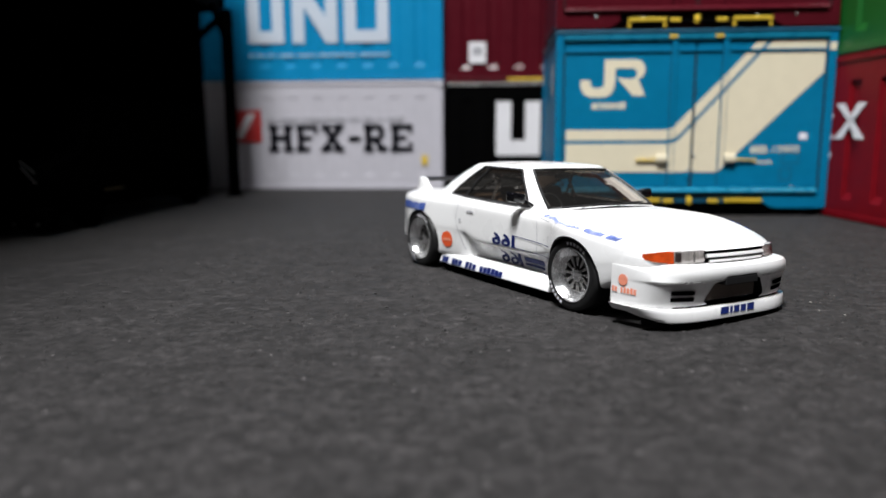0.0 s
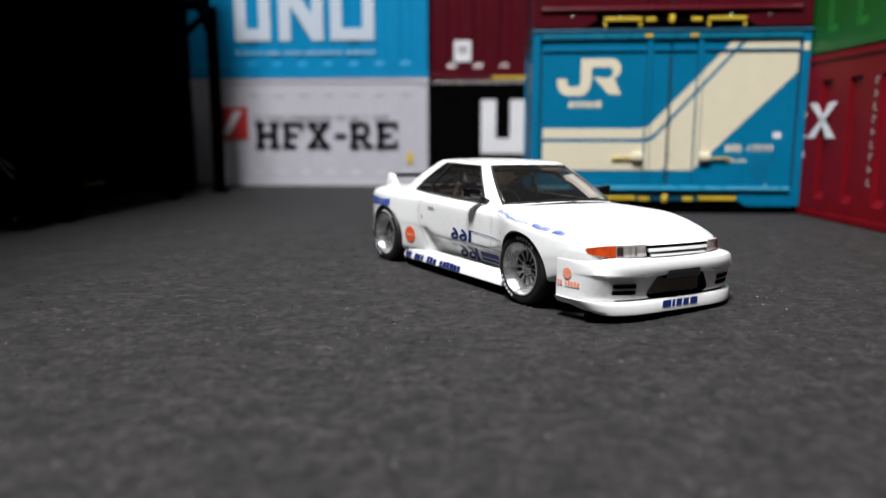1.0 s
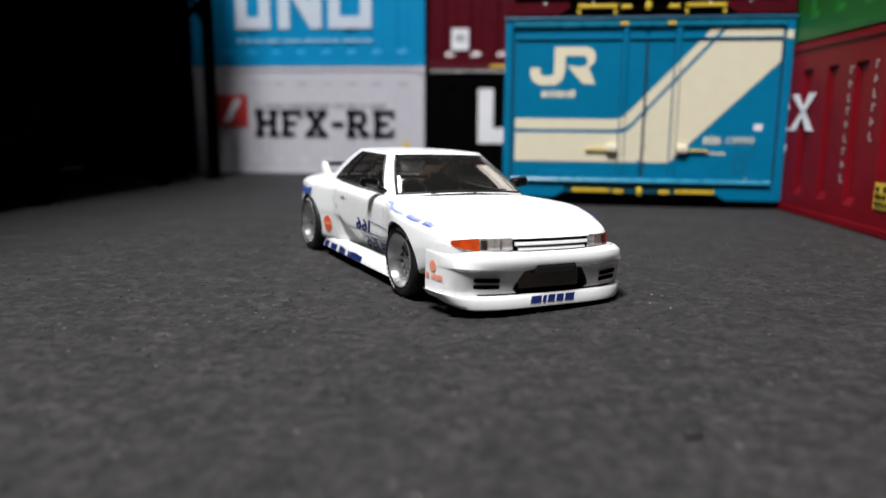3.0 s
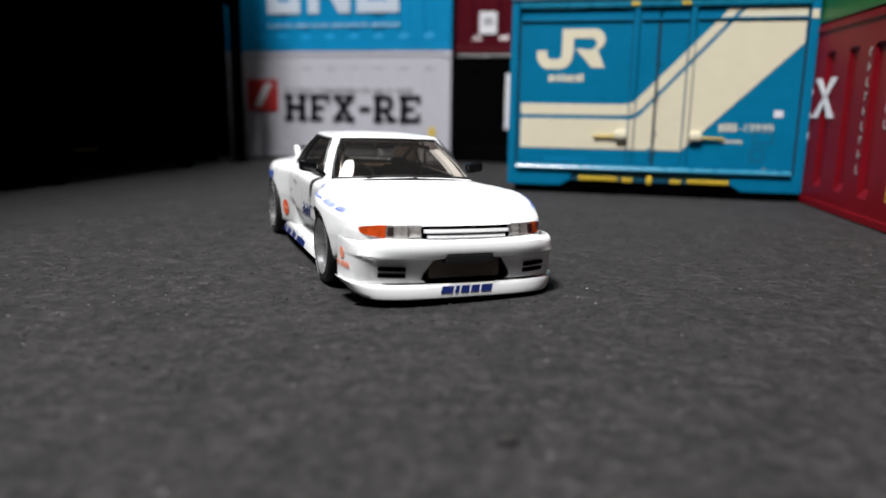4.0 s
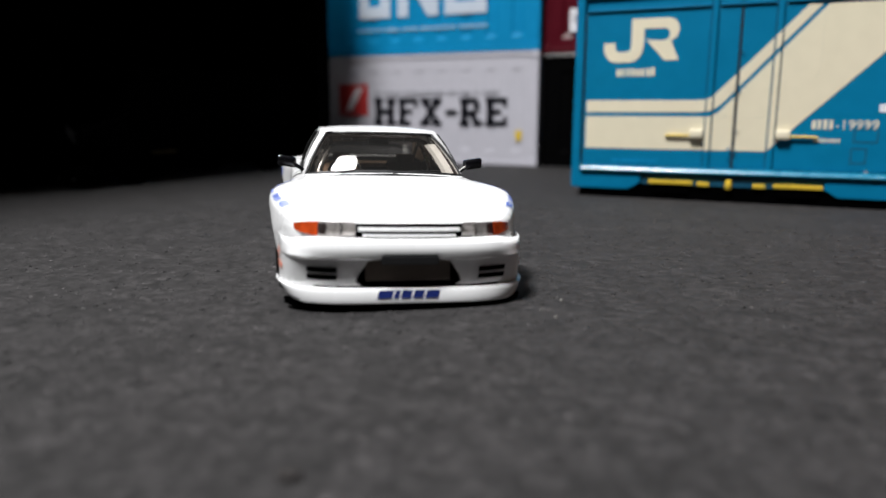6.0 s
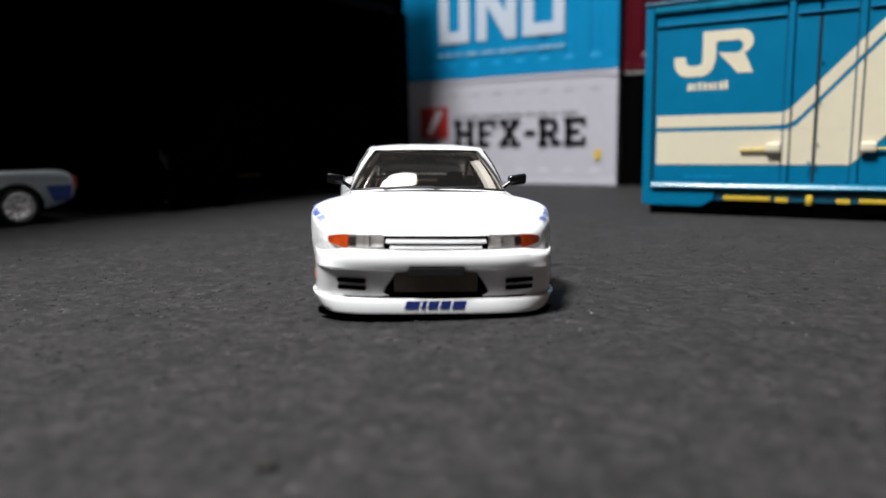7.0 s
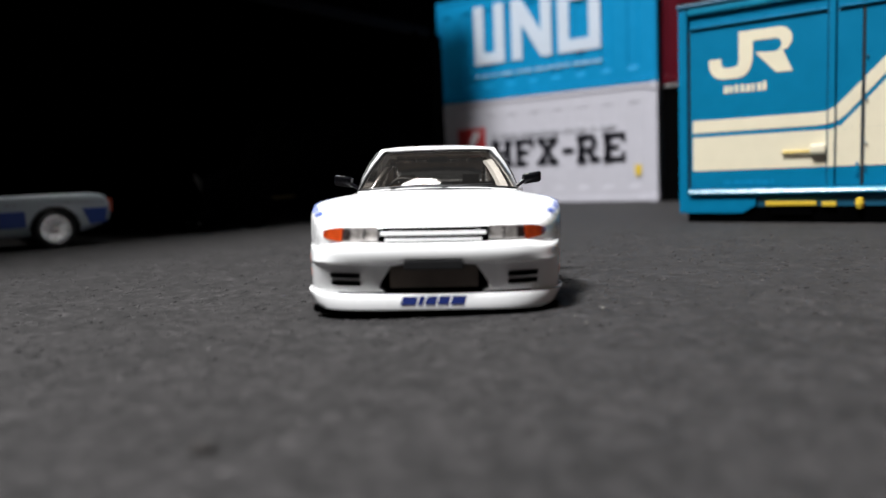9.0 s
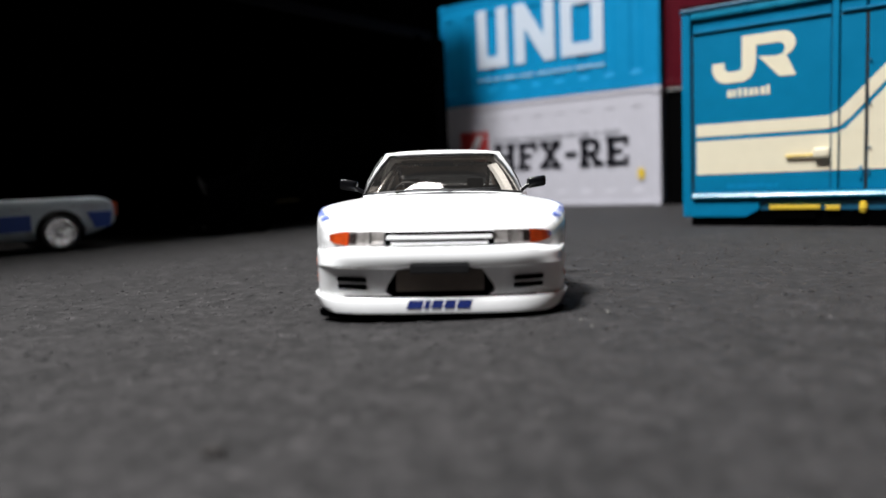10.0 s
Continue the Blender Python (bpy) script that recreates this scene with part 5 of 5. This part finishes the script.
# ---- the pickup in the shade of the shed ----
def pickup(x0, y0, yaw):
    car = thing("model_pickup", "white model pickup with blue lower stripe, shade in its paint", "model car", x0, y0, 0, yaw)
    AX, WZ, WR = 1.2, 0.30, 0.30
    TW = ([-2.05, -2.0, -1.9, 1.7, 1.85, 1.9], [0.70, 0.76, 0.79, 0.79, 0.74, 0.66])
    TB = ([-2.05, -1.9, -1.6, 1.6, 1.9], [0.40, 0.32, 0.20, 0.20, 0.35])
    TZ = ([-2.05, -2.0, -1.88, 0.3, 1.9], [0.70, 0.76, 0.84, 0.85, 0.80])

    def section(x):
        w, zb, zs = (np.interp(x, *t) for t in (TW, TB, TZ))
        return [(0, zb), (w * 0.7, zb), (w * 0.96, zb + 0.01), (w, zb + 0.08), (w, 0.52), (w * 0.99, zs - 0.06), (w * 0.96, zs), (w * 0.8, zs + 0.004), (w * 0.4, zs + 0.006), (0, zs + 0.006)]

    cut = bmesh.new()
    for ax in (AX, -AX):
        for a, b in ((0.5, 1.2), (-1.2, -0.5)):
            cut = cylinder_y(ax, WZ, WR + 0.05, a, b, cut)
    cut = box(-1.92, -0.1, -0.66, 0.66, 0.42, 1.2, 0, cut)
    bm = worked(car_body([1.9, 1.86, 1.7, 1.4, 1.0, 0.5, 0.0, -0.5, -1.0, -1.4, -1.7, -1.9, -1.98, -2.02, -2.05], section), 2, cut)
    part("body", bm, [M_TRUCK, M_BLACK], car, "white body with open bed, greyed for shade", smooth=38)
    part("cab", prism([(-0.05, 0.72), (0.95, 0.72), (0.5, 1.15), (0.05, 1.15)], -0.66, 0.66, "y", bevel=0.05), M_BLACK, car, "dark cab", smooth=40)
    for side in (-1, 1):
        for a, b in ((-1.98, -1.60), (-0.80, 0.80)):
            part("blue_stripe", prism([(a + (0.05 if a < -1.9 else 0), 0.36), (b - 0.10, 0.34), (b, 0.60), (a, 0.60)], side * 0.785, side * 0.803, "y", bevel=0.004), M_STRIPE, car, "blue side panel")
        for a, b in ((-1.95, -1.35), (-0.7, 0.4)):
            bm = bars(a, b, 0.68, 0.73, 12, 3)
            for v in bm.verts:
                v.co.y = side * 0.797
            part("side_print", bm, M_GREYPRINT, car)
        part("tail_lamp", box(-2.08, -1.99, side * 0.66 - 0.07, side * 0.66 + 0.07, 0.52, 0.74, 0.02), M_AMBER, car, "orange tail lamp")
        part("arch_lip", tube([(-AX + (WR + 0.05) * math.cos(math.pi * i / 20), side * 0.785, WZ + (WR + 0.05) * math.sin(math.pi * i / 20)) for i in range(21)], 0.012), M_BLACK, car, smooth=60)
        for ax in (AX, -AX):
            w = part("wheel", lathe([(0.2, 0.1), (0.24, 0.115), (0.28, 0.1), (WR, 0.06), (WR, -0.06), (0.28, -0.1), (0.2, -0.1)], 40, "y", cap=False), M_RUBBER, car, "small black tyre", smooth=50)
            w.matrix_basis = pose(ax * K, side * 0.69 * K, WZ * K, 0, 0, 0 if side > 0 else 180)
            rim = part("rim", lathe([(0.215, 0.10), (0.215, 0.118), (0.20, 0.118), (0.175, 0.05), (0.06, 0.045), (0.05, 0.09), (0.0, 0.1)], 40, "y", cap=False), M_RIM, w, "dished silver rim", smooth=40)
            for i in range(8):
                a = 2 * math.pi * i / 8
                part("spoke", tube([(0.06 * math.cos(a), 0.06, 0.06 * math.sin(a)), (0.18 * math.cos(a), 0.06, 0.18 * math.sin(a))], 0.014, seg=6), M_STEEL, rim)
    return car


truck = pickup(-8.72, 6.75, 258)
truck.scale = (1.1, 1.1, 1.1)


# ---- the black shed with the dark van in it ----
def shed():
    s = thing("shed", "matt black open shed with posts and braces", "shed", -12, 13, 0)
    ox, oy = 12, -13

    # walls and posts default to M_MATTE, so the inside's shade is in their colour
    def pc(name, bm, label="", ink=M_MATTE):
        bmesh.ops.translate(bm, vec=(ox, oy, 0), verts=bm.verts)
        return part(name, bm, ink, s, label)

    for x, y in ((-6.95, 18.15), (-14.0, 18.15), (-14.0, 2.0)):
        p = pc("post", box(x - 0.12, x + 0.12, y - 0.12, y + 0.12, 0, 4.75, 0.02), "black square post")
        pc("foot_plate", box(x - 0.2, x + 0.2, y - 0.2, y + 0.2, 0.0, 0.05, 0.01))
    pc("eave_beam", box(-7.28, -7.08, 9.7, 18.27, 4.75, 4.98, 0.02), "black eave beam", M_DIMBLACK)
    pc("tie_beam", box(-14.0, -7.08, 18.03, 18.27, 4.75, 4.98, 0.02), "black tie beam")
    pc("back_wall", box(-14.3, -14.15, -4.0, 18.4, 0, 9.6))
    # end walls run on unseen above the eave to shade the containers
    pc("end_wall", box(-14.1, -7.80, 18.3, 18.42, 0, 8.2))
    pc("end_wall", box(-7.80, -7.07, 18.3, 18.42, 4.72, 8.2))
    # added dead-black sheet that keeps the gap by the post dark
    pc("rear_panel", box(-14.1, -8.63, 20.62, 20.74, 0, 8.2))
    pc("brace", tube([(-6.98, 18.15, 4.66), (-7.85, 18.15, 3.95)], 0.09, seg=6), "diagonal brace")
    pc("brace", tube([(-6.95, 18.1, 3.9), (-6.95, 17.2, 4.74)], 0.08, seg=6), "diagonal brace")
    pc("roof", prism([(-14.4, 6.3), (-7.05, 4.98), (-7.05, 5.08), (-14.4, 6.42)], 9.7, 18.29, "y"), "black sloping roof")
    # unseen boards added overhead to cast soft shade on container and ground
    pc("canopy", box(-14.1, -6.6, 12.6, 17.3, 8.22, 8.32), "unseen black board shading the white container")
    pc("canopy", prism([(-16.4, 14.7), (-5.5, 14.0), (-5.5, 14.1), (-16.4, 14.85)], -7.0, 9.6, "y"), "unseen black board shading the ground by the shed")
    return s


shed()


def van(x0, y0, yaw):
    v = thing("model_van", "black model van parked under the shed", "model car", x0, y0, 0, yaw)
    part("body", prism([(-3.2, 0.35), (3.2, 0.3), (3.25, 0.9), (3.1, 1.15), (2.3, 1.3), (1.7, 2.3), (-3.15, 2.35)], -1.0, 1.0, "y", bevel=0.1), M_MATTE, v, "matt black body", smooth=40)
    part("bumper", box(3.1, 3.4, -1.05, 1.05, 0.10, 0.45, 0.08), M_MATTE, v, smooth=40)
    for y in (0.45, 0.85):
        part("bumper_bolt", lathe([(0, 3.44), (0.03, 3.43), (0.035, 3.38)], 10, "x", (0, y, 0.2)), M_BLACK, v, "dark bolt head")
    for a, b in ((1.0, 1.2), (0.84, 1.11)):
        part("grille_trim", tube([(3.24, 0.42 + (0.11 if a > 0.8 else 0.0), b), (3.24, 0.73 + (0.04 if a > 0.8 else 0.0), a)], 0.014, seg=6), M_TRIM, v, "dull metal trim strip")
    for ax in (2.1, -2.1):
        for s in (-1, 1):
            w = part("wheel", lathe([(0.2, 0.1), (0.36, 0.12), (0.42, 0.08), (0.42, -0.1), (0.2, -0.1)], 36, "y"), M_MATTE, v, "black tyre", smooth=50)
            w.matrix_basis = pose(ax * K, s * 0.92 * K, 0.42 * K, 0, 0, 0 if s > 0 else 180)
            part("rim", lathe([(0.26, 0.11), (0.22, 0.07), (0.0, 0.08)], 30, "y"), M_MATTE, w, smooth=40)
    part("side_step", box(1.05, 1.7, 1.0, 1.05, 0.60, 0.65, 0.02), M_OCHRE, v, "small dark yellow side step")
    return v


van(-8.15, 13.9, -90)


# ---- loose grit and the coarse skin of the sheet ----
def bumps(count, cx, cy, reach, small, large, tall, seed):
    """Many low crooked lumps strewn on the ground, closest about one place."""
    rs = np.random.default_rng(seed)
    r = rs.uniform(0, 1, count) ** 0.55 * reach
    a = rs.uniform(0, 2 * math.pi, count)
    s = small + (large - small) * rs.uniform(0, 1, count) ** 3
    h = s * rs.uniform(0.3, 1.0, count) * tall
    t = np.array([0.0, 1.05, 2.1, 3.15, 4.2, 5.25])[None, :] + rs.uniform(0, 1, (count, 1))
    k = s[:, None] * rs.uniform(0.6, 1.2, (count, 6))
    x, y = (cx + r * np.cos(a))[:, None], (cy + r * np.sin(a))[:, None]
    foot = np.stack([x + k * np.cos(t), y + k * np.sin(t), np.zeros_like(k)], 2)
    top = np.stack([x + 0.55 * k * np.cos(t), y + 0.55 * k * np.sin(t), h[:, None] * rs.uniform(0.8, 1.1, (count, 6))], 2)
    v = np.concatenate([foot, top], 1).reshape(-1, 3) * K
    faces = []
    for i in range(count):
        o = 12 * i
        faces += [(o + j, o + (j + 1) % 6, o + 6 + (j + 1) % 6, o + 6 + j) for j in range(6)]
        faces.append(tuple(range(o + 6, o + 12)))
    me = bpy.data.meshes.new("lumps")
    me.from_pydata(v.tolist(), [], faces)
    return me


grain = new("ground_grain", bumps(15000, 1.8, 5.6, 6.5, 0.006, 0.034, 0.48, 2))
grain.data.materials.append(M_GROUND)
tagged(grain, "coarse lumps in the skin of the dark foam sheet", "grain", kind="stuff")
dust = new("dust", bumps(1000, 3.0, 6.2, 5.5, 0.004, 0.018, 0.6, 4))
dust.data.materials.append(mat("pale_dust", (0.045, 0.043, 0.042), 0.9, vary=0.4, scale=2000))
tagged(dust, "pale specks of dust on the dark sheet", "dust", kind="stuff")


def crumb(x, y, w, h, yaw, material, label):
    bm = bmesh.new()
    bmesh.ops.create_icosphere(bm, subdivisions=3, radius=1.0)
    for v in bm.verts:
        k = 1 + 0.35 * noise.noise(v.co * 1.7 + Vector((x, y, 0)))
        v.co = Vector((v.co.x * w * k, v.co.y * w * 0.6 * k, max(v.co.z * h * k + h * 0.55, 0)))
    ob = part("debris_crumb", bm, material, smooth=60)
    ob.matrix_basis = pose(x * K, y * K, 0, 0, 0, yaw)
    return tagged(ob, label, "debris")


M_CRUMB = mat("dark_crumb", (0.012, 0.009, 0.008), 0.85, vary=0.4, scale=2500, bump=0.4)
M_PALECRUMB = mat("pale_crumb", (0.13, 0.125, 0.115), 0.8, vary=0.3, scale=2500, bump=0.3)
crumb(2.618, 3.546, 0.05, 0.028, 20, M_CRUMB, "dark crumb of grit lying on the sheet")
for x, y, w in ((2.86, 6.62, 0.02), (2.80, 6.30, 0.014), (2.95, 6.15, 0.016), (3.2, 6.9, 0.012), (2.6, 6.05, 0.012)):
    crumb(x, y, w, w * 0.5, 30 * x, M_PALECRUMB, "tiny pale crumb lying on the sheet")

# ---- plain walls that close the room ----
for name, b in (("wall_north", (-70, 70, 45, 46, -20, 60)), ("wall_south", (-70, 70, -46, -45, -20, 60)), ("wall_east", (60, 61, -45, 45, -20, 60)), ("wall_west", (-61, -60, -45, 45, -20, 60))):
    tagged(part(name, box(*b), M_GREYWALL), "plain dark room wall", "wall", kind="structure")
tagged(part("ceiling", box(-62, 62, -46, 46, 60, 61), M_GREYWALL), "plain dark ceiling", "ceiling", kind="structure")
